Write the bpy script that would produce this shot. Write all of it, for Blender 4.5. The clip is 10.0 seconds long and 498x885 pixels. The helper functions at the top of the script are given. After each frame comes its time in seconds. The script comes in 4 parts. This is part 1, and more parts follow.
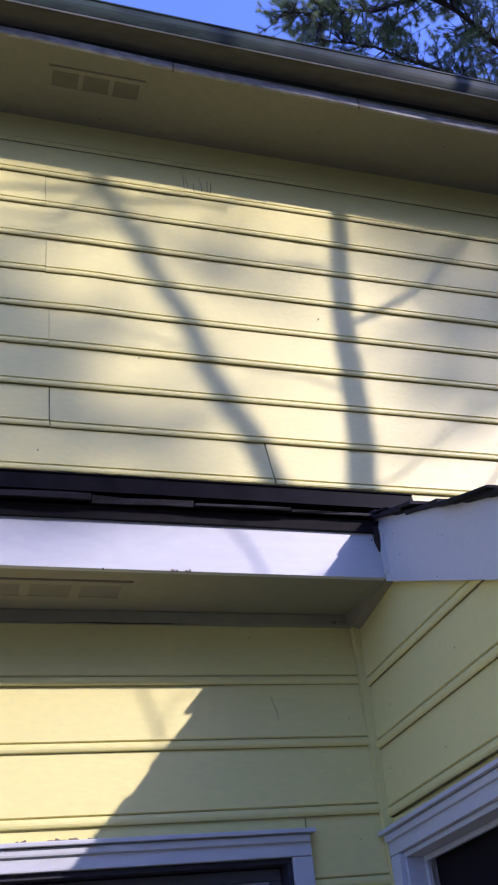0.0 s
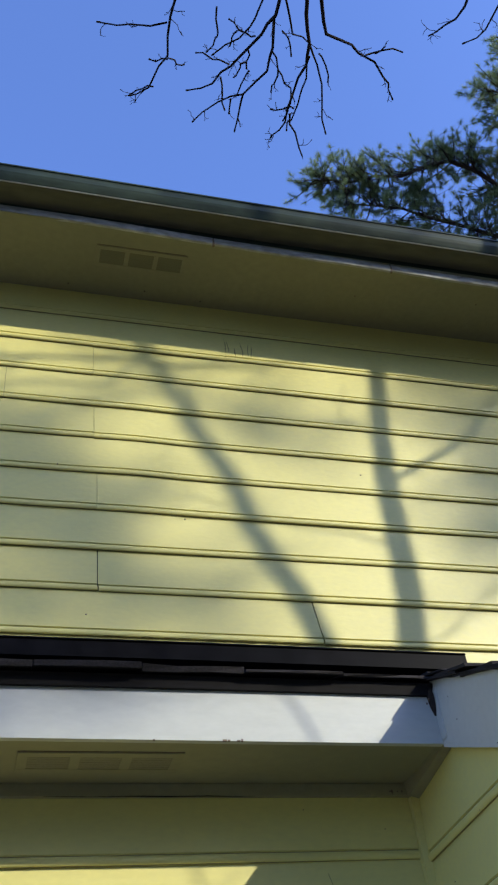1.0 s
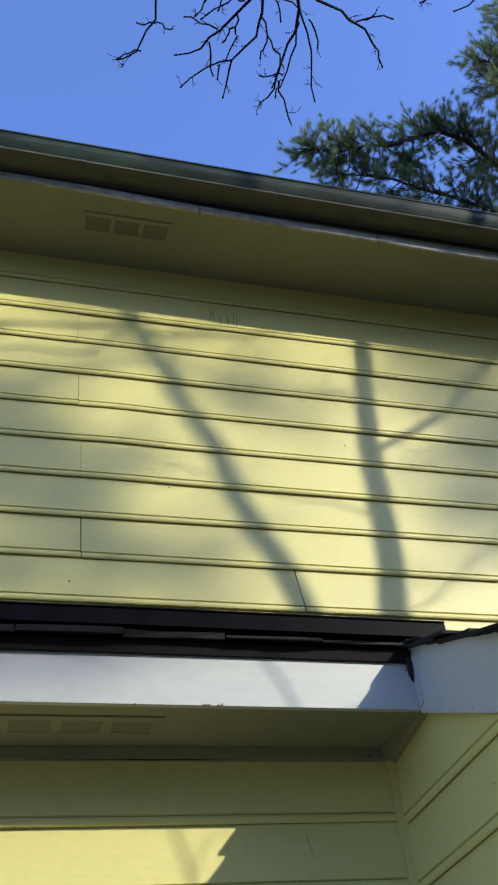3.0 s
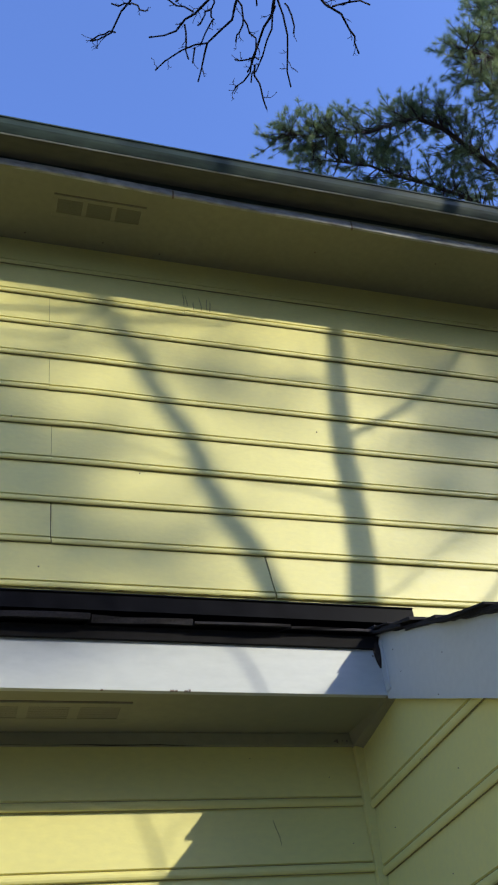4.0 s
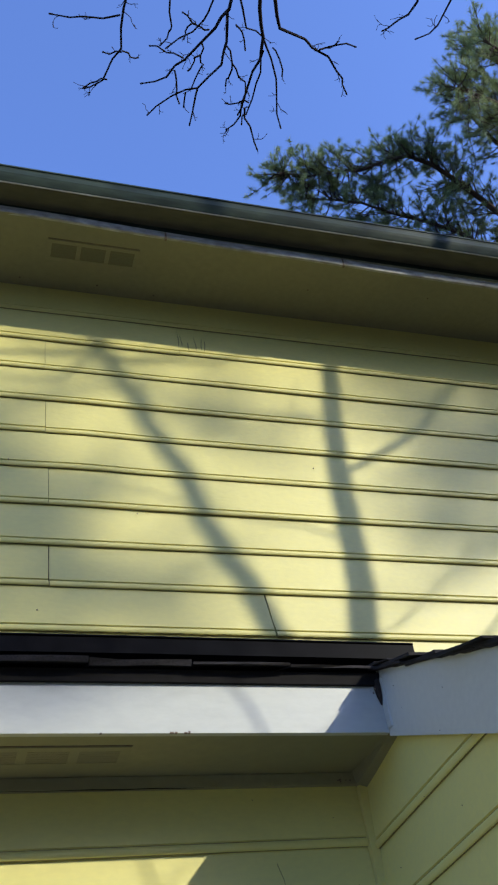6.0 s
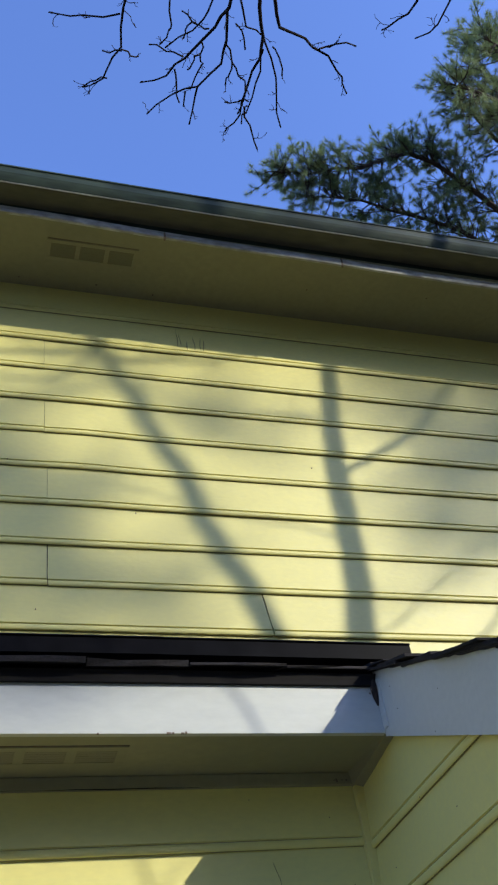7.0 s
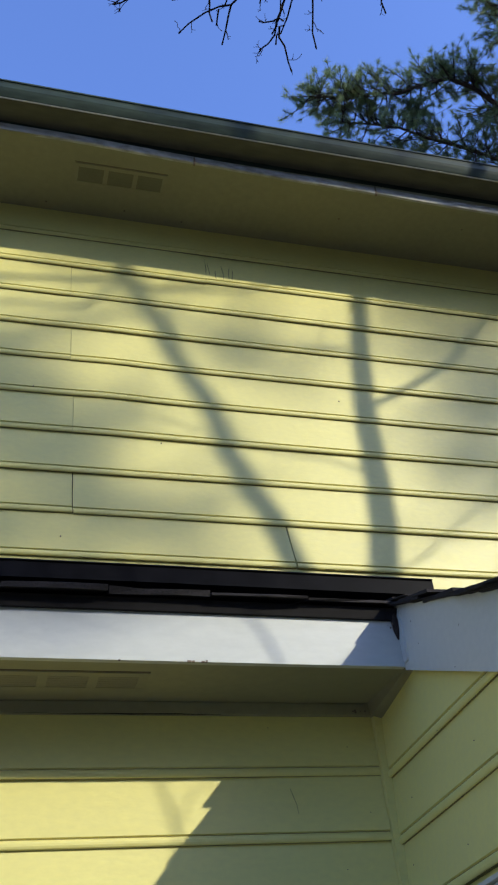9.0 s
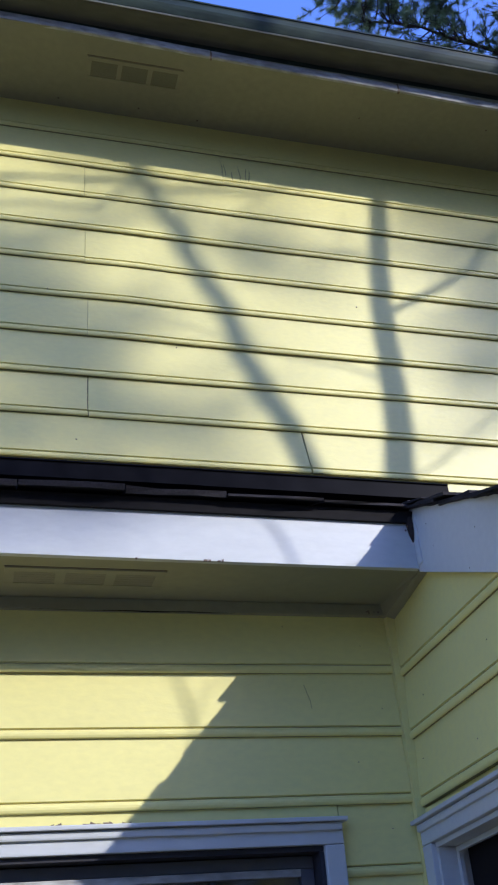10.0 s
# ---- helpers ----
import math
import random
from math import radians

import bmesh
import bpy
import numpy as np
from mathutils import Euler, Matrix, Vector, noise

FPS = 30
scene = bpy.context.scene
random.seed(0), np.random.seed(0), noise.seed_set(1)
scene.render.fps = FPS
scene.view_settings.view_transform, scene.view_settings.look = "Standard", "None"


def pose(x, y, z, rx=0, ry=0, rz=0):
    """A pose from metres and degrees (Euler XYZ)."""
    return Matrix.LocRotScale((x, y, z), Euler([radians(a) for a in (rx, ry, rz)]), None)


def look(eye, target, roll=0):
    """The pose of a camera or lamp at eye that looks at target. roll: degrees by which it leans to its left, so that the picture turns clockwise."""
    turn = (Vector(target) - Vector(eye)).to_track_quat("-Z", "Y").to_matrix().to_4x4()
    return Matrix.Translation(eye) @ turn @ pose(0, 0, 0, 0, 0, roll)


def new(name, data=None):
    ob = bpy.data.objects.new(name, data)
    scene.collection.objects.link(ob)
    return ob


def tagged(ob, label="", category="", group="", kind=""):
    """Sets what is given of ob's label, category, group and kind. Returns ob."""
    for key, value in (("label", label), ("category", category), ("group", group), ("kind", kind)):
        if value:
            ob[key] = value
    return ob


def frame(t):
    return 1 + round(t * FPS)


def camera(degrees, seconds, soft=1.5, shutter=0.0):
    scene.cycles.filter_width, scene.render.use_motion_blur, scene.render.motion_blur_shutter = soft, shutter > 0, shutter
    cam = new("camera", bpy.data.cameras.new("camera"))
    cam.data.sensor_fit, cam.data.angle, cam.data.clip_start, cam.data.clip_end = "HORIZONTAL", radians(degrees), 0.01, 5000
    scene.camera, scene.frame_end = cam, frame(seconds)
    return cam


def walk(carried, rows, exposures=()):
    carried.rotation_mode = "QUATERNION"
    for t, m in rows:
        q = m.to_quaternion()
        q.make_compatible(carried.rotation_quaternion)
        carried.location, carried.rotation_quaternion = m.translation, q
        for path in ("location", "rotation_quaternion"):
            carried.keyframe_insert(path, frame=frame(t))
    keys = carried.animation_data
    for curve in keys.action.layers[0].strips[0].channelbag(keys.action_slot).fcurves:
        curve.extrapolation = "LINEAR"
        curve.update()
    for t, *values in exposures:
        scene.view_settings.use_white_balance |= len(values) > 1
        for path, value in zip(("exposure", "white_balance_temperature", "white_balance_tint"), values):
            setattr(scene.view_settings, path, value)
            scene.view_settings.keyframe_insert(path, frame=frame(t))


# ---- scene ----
cam = camera(29.2, 10.0, soft=2.2)
PATH = [
    (0, (0.568, -3.209, 1.723), (1.16, -1.604, 2.759), -6.6),
    (0.5, (0.55, -3.227, 1.74), (1.079, -1.732, 2.958), -7.2),
    (1, (0.537, -3.257, 1.742), (1.023, -1.811, 3.035), -7.1),
    (1.5, (0.521, -3.263, 1.739), (0.968, -1.816, 3.044), -6.7),
    (2, (0.525, -3.268, 1.735), (0.966, -1.794, 3.011), -6.5),
    (2.5, (0.542, -3.256, 1.732), (1.007, -1.776, 2.993), -6.4),
    (3, (0.551, -3.263, 1.729), (1.067, -1.784, 2.973), -7.0),
    (4.5, (0.577, -3.265, 1.731), (1.147, -1.78, 2.943), -7.7),
    (5, (0.578, -3.267, 1.729), (1.138, -1.785, 2.95), -7.8),
    (5.5, (0.582, -3.276, 1.732), (1.127, -1.82, 2.989), -8.2),
    (6, (0.585, -3.278, 1.726), (1.144, -1.843, 3.002), -9.2),
    (7.5, (0.592, -3.303, 1.736), (1.148, -1.852, 2.995), -8.7),
    (8, (0.593, -3.292, 1.75), (1.118, -1.801, 2.975), -7.0),
    (8.5, (0.606, -3.293, 1.748), (1.114, -1.779, 2.952), -6.6),
    (9, (0.61, -3.276, 1.747), (1.122, -1.733, 2.913), -6.2),
    (9.5, (0.607, -3.255, 1.736), (1.127, -1.665, 2.832), -5.5),
    (10, (0.605, -3.239, 1.728), (1.104, -1.592, 2.745), -4.9),
]
EXPOSURES = [(0, 1.06, 5620, 39), (0.5, 0.89, 6150, 15), (1, 0.78, 6400, 8), (9, 0.79, 6400, 8), (9.5, 0.88, 5880, 15), (10, 0.98, 5530, 21)]
walk(cam, [(t, look(eye, target, roll)) for t, eye, target, roll in PATH], EXPOSURES)

# ---- light: a low sun from the yard side, and the sky ----
SIDE, RISE = 0.92, 0.708      # metres the light moves sideways and down for each metre towards the house
SUN = Vector((SIDE, -1.0, RISE)).normalized()
sun = new("sun", bpy.data.lights.new("sun", "SUN"))
sun.data.energy, sun.data.angle, sun.data.color = 2.6, radians(0.53), (1.0, 0.94, 0.81)
sun.matrix_world = look(SUN * 40, (0, 0, 0))
world = bpy.data.worlds.new("sky")
scene.world = world
world.use_nodes = True
wt = world.node_tree
wt.nodes.clear()
sky = wt.nodes.new("ShaderNodeTexSky")
sky.sky_type, sky.sun_disc = "NISHITA", False
sky.sun_elevation = math.asin(SUN.z)
sky.sun_rotation = math.atan2(SUN.x, SUN.y)
sky.air_density, sky.dust_density, sky.ozone_density = 1.0, 0.9, 3.5
bg = wt.nodes.new("ShaderNodeBackground")
bg.inputs["Strength"].default_value = 0.15
wo = wt.nodes.new("ShaderNodeOutputWorld")
hue = wt.nodes.new("ShaderNodeMix")
hue.data_type, hue.blend_type = "RGBA", "MULTIPLY"
hue.inputs[0].default_value, hue.inputs[7].default_value = 1.0, (1.04, 1.10, 1.56, 1)
wt.links.new(sky.outputs[0], hue.inputs[6])
wt.links.new(hue.outputs[2], bg.inputs[0])
wt.links.new(bg.outputs[0], wo.inputs[0])


# ---- materials ----
def material(name, base, other, rough=0.6, grain=40.0, stain=1.5, mix=0.35, bump=0.15, metal=0.0, stretch=(1, 1, 1), spread=0.0, gloss=0.5):
    """A surface of two tones: fine grain over wide stains, each piece a little apart from the next."""
    m = bpy.data.materials.new(name)
    m.use_nodes = True
    nt, n = m.node_tree, m.node_tree.nodes
    bsdf = n["Principled BSDF"]
    co = n.new("ShaderNodeTexCoord")
    mp = n.new("ShaderNodeMapping")
    mp.inputs["Scale"].default_value = stretch
    nt.links.new(co.outputs["Object"], mp.inputs[0])
    fine, wide = n.new("ShaderNodeTexNoise"), n.new("ShaderNodeTexNoise")
    for node, scale, detail in ((fine, grain, 6), (wide, stain, 5)):
        node.inputs["Scale"].default_value, node.inputs["Detail"].default_value = scale, detail
        nt.links.new(mp.outputs[0], node.inputs["Vector"])
    add = n.new("ShaderNodeMath")
    add.operation = "MULTIPLY"
    nt.links.new(fine.outputs[0], add.inputs[0])
    nt.links.new(wide.outputs[0], add.inputs[1])
    ramp = n.new("ShaderNodeMapRange")
    ramp.inputs[1].default_value, ramp.inputs[2].default_value = 0.12, 0.42
    ramp.inputs[3].default_value, ramp.inputs[4].default_value = mix, 0.0
    nt.links.new(add.outputs[0], ramp.inputs[0])
    col = n.new("ShaderNodeMix")
    col.data_type = "RGBA"
    col.inputs[6].default_value, col.inputs[7].default_value = (*base, 1), (*other, 1)
    nt.links.new(ramp.outputs[0], col.inputs[0])
    out = col.outputs[2]
    if spread:
        info = n.new("ShaderNodeObjectInfo")
        val = n.new("ShaderNodeMapRange")
        val.inputs[3].default_value, val.inputs[4].default_value = 1 - spread, 1 + spread
        nt.links.new(info.outputs["Random"], val.inputs[0])
        hsv = n.new("ShaderNodeHueSaturation")
        nt.links.new(val.outputs[0], hsv.inputs["Value"])
        nt.links.new(out, hsv.inputs["Color"])
        out = hsv.outputs[0]
    nt.links.new(out, bsdf.inputs["Base Color"])
    rr = n.new("ShaderNodeMapRange")
    rr.inputs[3].default_value, rr.inputs[4].default_value = max(rough - 0.12, 0.02), min(rough + 0.12, 1)
    nt.links.new(fine.outputs[0], rr.inputs[0])
    nt.links.new(rr.outputs[0], bsdf.inputs["Roughness"])
    bsdf.inputs["Metallic"].default_value = metal
    bsdf.inputs["Specular IOR Level"].default_value = gloss
    if bump:
        bp = n.new("ShaderNodeBump")
        bp.inputs["Strength"].default_value, bp.inputs["Distance"].default_value = bump, 0.004
        nt.links.new(fine.outputs[0], bp.inputs["Height"])
        nt.links.new(bp.outputs[0], bsdf.inputs["Normal"])
    return m


YELLOW = material("yellow_paint", (0.70, 0.635, 0.20), (0.59, 0.54, 0.185), 0.5, 60, 1.1, 0.6, 0.12, stretch=(0.5, 1, 1), spread=0.03)
# Soffits and their trims: wall yellow with the eave shade put into the colour.
SOFFIT = material("shaded_soffit_yellow", (0.285, 0.268, 0.15), (0.21, 0.198, 0.11), 0.65, 30, 1.6, 0.7, 0.1)
# Darker yellows that carry the siding's crease shade as well as its dirt.
GROOVE = material("groove_shade_and_dirt", (0.42, 0.37, 0.13), (0.26, 0.225, 0.09), 0.8, 50, 3, 0.9, 0.1, stretch=(0.5, 1, 1), gloss=0.2)
SHADE_DIRT = material("lap_edge_shade_and_dirt", (0.33, 0.285, 0.11), (0.14, 0.12, 0.055), 0.8, 50, 3, 0.9, 0.2, stretch=(0.5, 1, 1), gloss=0.2)
WHITE = material("white_trim_paint", (0.50, 0.51, 0.44), (0.41, 0.42, 0.365), 0.5, 50, 2.2, 0.6, 0.1, stretch=(0.4, 1, 1))
BARE = material("bare_weathered_wood", (0.22, 0.16, 0.10), (0.08, 0.06, 0.045), 0.85, 60, 6, 0.8, 0.5)
GUTTER = material("green_grey_gutter_metal", (0.046, 0.068, 0.050), (0.019, 0.027, 0.021), 0.5, 25, 3.0, 0.9, 0.05, metal=0.05, stretch=(0.3, 1, 1), gloss=0.12)
# Olive bounce light under the gutter is put into this paler colour.
UNDERSIDE = material("bounce_lit_gutter_underside", (0.12, 0.115, 0.075), (0.07, 0.067, 0.045), 0.75, 25, 2.0, 0.8, 0.05, stretch=(0.3, 1, 1), gloss=0.2)
STRIP = material("grey_white_drip_strip", (0.50, 0.50, 0.44), (0.13, 0.125, 0.10), 0.6, 40, 3.5, 0.85, 0.15, stretch=(0.4, 1, 1))
# The bright glint along the gutter's bottom edge, put into a pale colour.
BEAD = material("gutter_edge_highlight", (0.50, 0.50, 0.45), (0.30, 0.30, 0.26), 0.45, 40, 3.5, 0.7, 0.1, stretch=(0.4, 1, 1))
ROT = material("rotten_wood", (0.055, 0.042, 0.032), (0.02, 0.016, 0.014), 0.9, 60, 9, 0.9, 0.6, gloss=0.1)
STAIN = material("dirty_paint", (0.42, 0.375, 0.125), (0.30, 0.265, 0.10), 0.7, 60, 9, 0.9, 0.1, gloss=0.3)
DIVERTER = material("dark_brown_metal", (0.007, 0.007, 0.008), (0.0025, 0.0025, 0.0025), 0.4, 12, 2.5, 0.9, 0.05, gloss=0.025)
DRIP = material("drip_edge_and_shadow", (0.010, 0.009, 0.008), (0.016, 0.015, 0.014), 0.75, 30, 3, 0.5, 0.1, gloss=0.1)
SHINGLE = material("charcoal_shingle", (0.040, 0.035, 0.033), (0.013, 0.012, 0.012), 0.95, 160, 7, 1.0, 0.35, spread=0.25, gloss=0.2)
SKY_BLOCKER = material("sky_blocking_woods", (0.055, 0.05, 0.038), (0.03, 0.035, 0.022), 0.95, 0.8, 0.12, 0.9, 0.0, gloss=0.05)
SCREEN = material("dusty_vent_screen", (0.185, 0.173, 0.10), (0.135, 0.125, 0.072), 0.8, 160, 6, 0.7, 0.4)
PAINTED_SCREEN = material("painted_vent_screen", (0.24, 0.222, 0.135), (0.18, 0.165, 0.10), 0.8, 160, 6, 0.7, 0.4)
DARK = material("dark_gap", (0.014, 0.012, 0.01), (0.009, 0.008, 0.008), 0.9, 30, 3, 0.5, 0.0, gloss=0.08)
# Deep shade inside the window opening, put into the colour of its jambs.
JAMB_SHADE = material("shaded_window_jamb", (0.035, 0.034, 0.036), (0.02, 0.02, 0.02), 0.6, 30, 3, 0.5, 0.05, gloss=0.2)
SASH = material("grey_sash_frame", (0.085, 0.088, 0.092), (0.05, 0.052, 0.055), 0.45, 30, 3, 0.5, 0.05)
BARK = material("dark_bark", (0.036, 0.029, 0.028), (0.018, 0.014, 0.015), 0.9, 60, 5, 0.8, 0.6, gloss=0.15)
PINE_BARK = material("pine_bark", (0.10, 0.07, 0.052), (0.045, 0.034, 0.028), 0.9, 30, 4, 0.8, 0.6, gloss=0.15)
NEEDLE = material("pine_needles", (0.135, 0.20, 0.078), (0.38, 0.44, 0.17), 0.55, 8, 0.9, 0.8, 0.0)
GROUND = material("leaf_strewn_lawn", (0.17, 0.135, 0.08), (0.10, 0.098, 0.048), 0.95, 25, 0.8, 0.9, 0.6, gloss=0.1)
BOUNCE_SLAB = material("pale_bounce_slab", (0.30, 0.27, 0.215), (0.22, 0.20, 0.16), 0.85, 60, 1.2, 0.8, 0.3, gloss=0.2)
nt = NEEDLE.node_tree
thin, both = nt.nodes.new("ShaderNodeBsdfTranslucent"), nt.nodes.new("ShaderNodeMixShader")
leaf = nt.nodes["Principled BSDF"]
nt.links.new(leaf.inputs["Base Color"].links[0].from_socket, thin.inputs["Color"])
both.inputs[0].default_value = 0.35
nt.links.new(leaf.outputs[0], both.inputs[1])
nt.links.new(thin.outputs[0], both.inputs[2])
nt.links.new(both.outputs[0], nt.nodes["Material Output"].inputs["Surface"])
ROOM = material("dim_room_paint", (0.30, 0.29, 0.27), (0.24, 0.23, 0.22), 0.8, 20, 2, 0.5, 0.0)

GLASS = bpy.data.materials.new("window_glass")
GLASS.use_nodes = True
gn = GLASS.node_tree.nodes
gb = gn["Principled BSDF"]
gb.inputs["Base Color"].default_value = (0.9, 0.94, 0.93, 1)
gb.inputs["Roughness"].default_value = 0.02
gb.inputs["Transmission Weight"].default_value = 1.0
gb.inputs["IOR"].default_value = 1.45


# ---- building blocks ----
def solid(name, bm, mat, parent=None, smooth=False):
    me = bpy.data.meshes.new(name)
    bmesh.ops.recalc_face_normals(bm, faces=bm.faces)
    bm.to_mesh(me)
    bm.free()
    me.materials.append(mat)
    if smooth:
        for p in me.polygons:
            p.use_smooth = True
    ob = new(name, me)
    ob.parent = parent
    return ob


def part(name, bm, mat, parent, label="", smooth=False):
    ob = solid(name, bm, mat, parent, smooth)
    return tagged(ob, label) if label else ob


def empty(name, at=(0, 0, 0)):
    ob = new(name)
    ob.location = at
    return ob


def box(bm, x0, x1, y0, y1, z0, z1, bevel=0.0):
    made = bmesh.ops.create_cube(bm, size=1, matrix=Matrix.Translation(((x0 + x1) / 2, (y0 + y1) / 2, (z0 + z1) / 2)) @ Matrix.Diagonal((x1 - x0, y1 - y0, z1 - z0, 1)))
    if bevel:
        edges = list({e for v in made["verts"] for e in v.link_edges})
        bmesh.ops.bevel(bm, geom=edges, offset=bevel, segments=2, profile=0.6, affect="EDGES")
    return bm


def boxed(x0, x1, y0, y1, z0, z1, bevel=0.0):
    return box(bmesh.new(), x0, x1, y0, y1, z0, z1, bevel)


def extrude(points, axis, a, b, steps=1, sway=None):
    """A closed outline swept along x or y. points: (depth, height); sway(s) shifts a station by (depth, height)."""
    bm = bmesh.new()
    rings = []
    for k in range(steps + 1):
        s = a + (b - a) * k / steps
        d, h = sway(s) if sway else (0, 0)
        rings.append([bm.verts.new((s, p + d, q + h) if axis == "x" else (p + d, s, q + h)) for p, q in points])
    n = len(points)
    for r0, r1 in zip(rings, rings[1:]):
        for i in range(n):
            bm.faces.new((r0[i], r0[(i + 1) % n], r1[(i + 1) % n], r1[i]))
    bm.faces.new(rings[0])
    bm.faces.new(rings[-1][::-1])
    return bm


def tube(bm, points, radii, sides=6):
    """A tapered, bending round rod through the points."""
    rings = []
    points = [Vector(p) for p in points]
    for k, p in enumerate(points):
        d = (points[min(k + 1, len(points) - 1)] - points[max(k - 1, 0)]).normalized()
        u = d.cross(Vector((0.31, 0.77, 0.55))).normalized()
        v = d.cross(u)
        rings.append([bm.verts.new(p + radii[k] * (math.cos(6.2832 * i / sides) * u + math.sin(6.2832 * i / sides) * v)) for i in range(sides)])
    for r0, r1 in zip(rings, rings[1:]):
        for i in range(sides):
            bm.faces.new((r0[i], r0[(i + 1) % sides], r1[(i + 1) % sides], r1[i]))
    bm.faces.new(rings[0][::-1])
    bm.faces.new(rings[-1])


# ---- plan ----
Y_UP = 0.0          # sheathing of the upper wall
Y_LOW = -0.472      # face of the lower wall
X_WING = 1.876      # face of the wing's side wall
SLOPE = 0.42        # lower roof
EAVE_Y, EAVE_Z = -0.82, 3.040


def roof_z(y):
    return EAVE_Z + SLOPE * (y - EAVE_Y)


# ---- ground ----
g = bmesh.new()
bmesh.ops.create_grid(g, x_segments=80, y_segments=80, size=300)
for v in g.verts:
    far = max(0.0, math.hypot(v.co.x, v.co.y) - 14)
    v.co.z = 0.02 * far * (noise.noise(v.co * 0.02) + 0.2)
tagged(solid("ground", g, GROUND), "leaf-strewn brown and green lawn round the house", "ground", kind="structure")


# Unseen slab, added to bounce sunlight onto the lower walls and the wing.
tagged(solid("pavement", boxed(-12.0, 1.88, -7.0, -0.45, -0.08, 0.035, 0.01), BOUNCE_SLAB), "unseen pale slab added along the house to bounce light", "pavement", kind="structure")

# ---- unseen ring of woods, added to block low sky light ----
ring = bmesh.new()
rows = []
for k in range(160):
    a = 6.2832 * k / 160
    h = 30 + 3.5 * noise.noise((math.cos(a) * 6, math.sin(a) * 6, 0.3)) + 1.5 * noise.noise((math.cos(a) * 25, math.sin(a) * 25, 2.0))
    off = abs((a - math.atan2(SUN.y, SUN.x) + 3.1416) % 6.2832 - 3.1416)
    h *= 1 - 0.62 * max(0.0, 1 - off / 0.42)      # cut low here so that the sun clears the ring
    h *= 1 - 0.99 * max(0.0, -math.cos(a)) ** 0.5      # dropped on this side to let sky light onto the wing wall
    rows.append([ring.verts.new((r * math.cos(a), r * math.sin(a), z)) for r, z in ((36, -1), (35, h * 0.6), (37, h), (42, h - 1), (43, -1))])
for a, b in zip(rows, rows[1:] + rows[:1]):
    for i in range(4):
        ring.faces.new((a[i], b[i], b[i + 1], a[i + 1]))
tagged(solid("backdrop", ring, SKY_BLOCKER), "unseen dark ring of woods added to block low sky light", "woods", kind="structure")


# ---- walls behind the siding ----
def wall(name, label, pieces):
    bm = bmesh.new()
    for p in pieces:
        box(bm, *p)
    return tagged(solid(name, bm, YELLOW), label, "wall", kind="structure")


WIN = (0.16, 1.560, 0.95, 2.112)      # opening in the lower wall: x0, x1, z0, z1
DOOR = (-1.60, -0.545, 0.05, 2.118)   # opening in the wing wall: y0, y1, z0, z1
wall_upper = wall("wall_upper", "pale yellow upper storey wall of beaded lap siding", [(-5, 8, 0.02, 0.16, 3.1, 5.75)])
yw = Y_LOW + 0.02
wall_lower = wall("wall_lower", "pale yellow ground floor wall of beaded lap siding", [
    (-5, WIN[0], yw, yw + 0.12, 0, 2.9), (WIN[1], X_WING + 0.14, yw, yw + 0.12, 0, 2.9),
    (WIN[0], WIN[1], yw, yw + 0.12, 0, WIN[2]), (WIN[0], WIN[1], yw, yw + 0.12, WIN[3], 2.9)])
xw = X_WING + 0.02


def wing_piece(y0, y1, z0, z1):
    return (xw, xw + 0.12, y0, y1, z0, z1)


wall_wing = wall("wall_wing", "pale yellow wing wall of beaded lap siding", [
    wing_piece(DOOR[1], yw, 0, 2.80), wing_piece(DOOR[0], DOOR[1], 0, DOOR[2]), wing_piece(DOOR[0], DOOR[1], DOOR[3], 2.40), wing_piece(-2.6, DOOR[0], 0, 2.05)])
gable = extrude([(-2.6, 2.05), (DOOR[0], 2.05), (DOOR[0], 2.40), (DOOR[1], 2.40), (DOOR[1], 2.80), (yw, 2.80), (yw, roof_z(yw) - 0.06), (-2.6, roof_z(-2.6) - 0.06)], "x", xw, xw + 0.12)
solid("gable_infill", gable, YELLOW, wall_wing)
tagged(solid("wall_wing_front", boxed(xw, 6, -2.6, -2.48, 0, 2.2), YELLOW), "pale yellow wall at the end of the wing", "wall", kind="structure")
tagged(solid("wall_back", boxed(-5, 8, 6.0, 6.14, 0, 5.6), YELLOW), "plain yellow wall at the house's far side", "wall", kind="structure")
for nm, x in (("wall_side_west", -5.0), ("wall_side_east", 7.86)):
    tagged(solid(nm, boxed(x, x + 0.14, yw + 0.12, 6, 0, 5.6), YELLOW), "plain yellow side wall of the house", "wall", kind="structure")
tagged(solid("wall_room", boxed(-4.8, 7.8, 2.6, 2.7, 0, 2.7), ROOM), "dim plain wall inside the house", "wall", kind="structure")
tagged(solid("ceiling_room", boxed(-4.8, 7.8, -0.3, 2.6, 2.66, 2.72), ROOM), "dim plain ceiling inside the house", "ceiling", kind="structure")
tagged(solid("floor_room", boxed(-4.8, 7.8, yw + 0.13, 2.6, 0.02, 0.06), ROOM), "dim plain floor inside the house", "floor", kind="structure")

# upper roof, hidden behind its gutter
tagged(solid("roof_upper", extrude([(-0.47, 5.80), (3.0, 7.26), (6.6, 5.75), (6.6, 5.68), (3.0, 7.16), (-0.47, 5.73)], "x", -5.4, 8.4), SHINGLE), "dark shingled upper roof", "roof", kind="structure")

# ---- upper eave: soffit, drip strip, fascia, gutter ----
S_UP = 5.592
tagged(solid("soffit_upper", boxed(-5.3, 8.3, -0.425, 0.02, S_UP, S_UP + 0.02), SOFFIT), "yellow painted soffit panel under the upper eave, shade in its colour", "soffit", kind="structure")
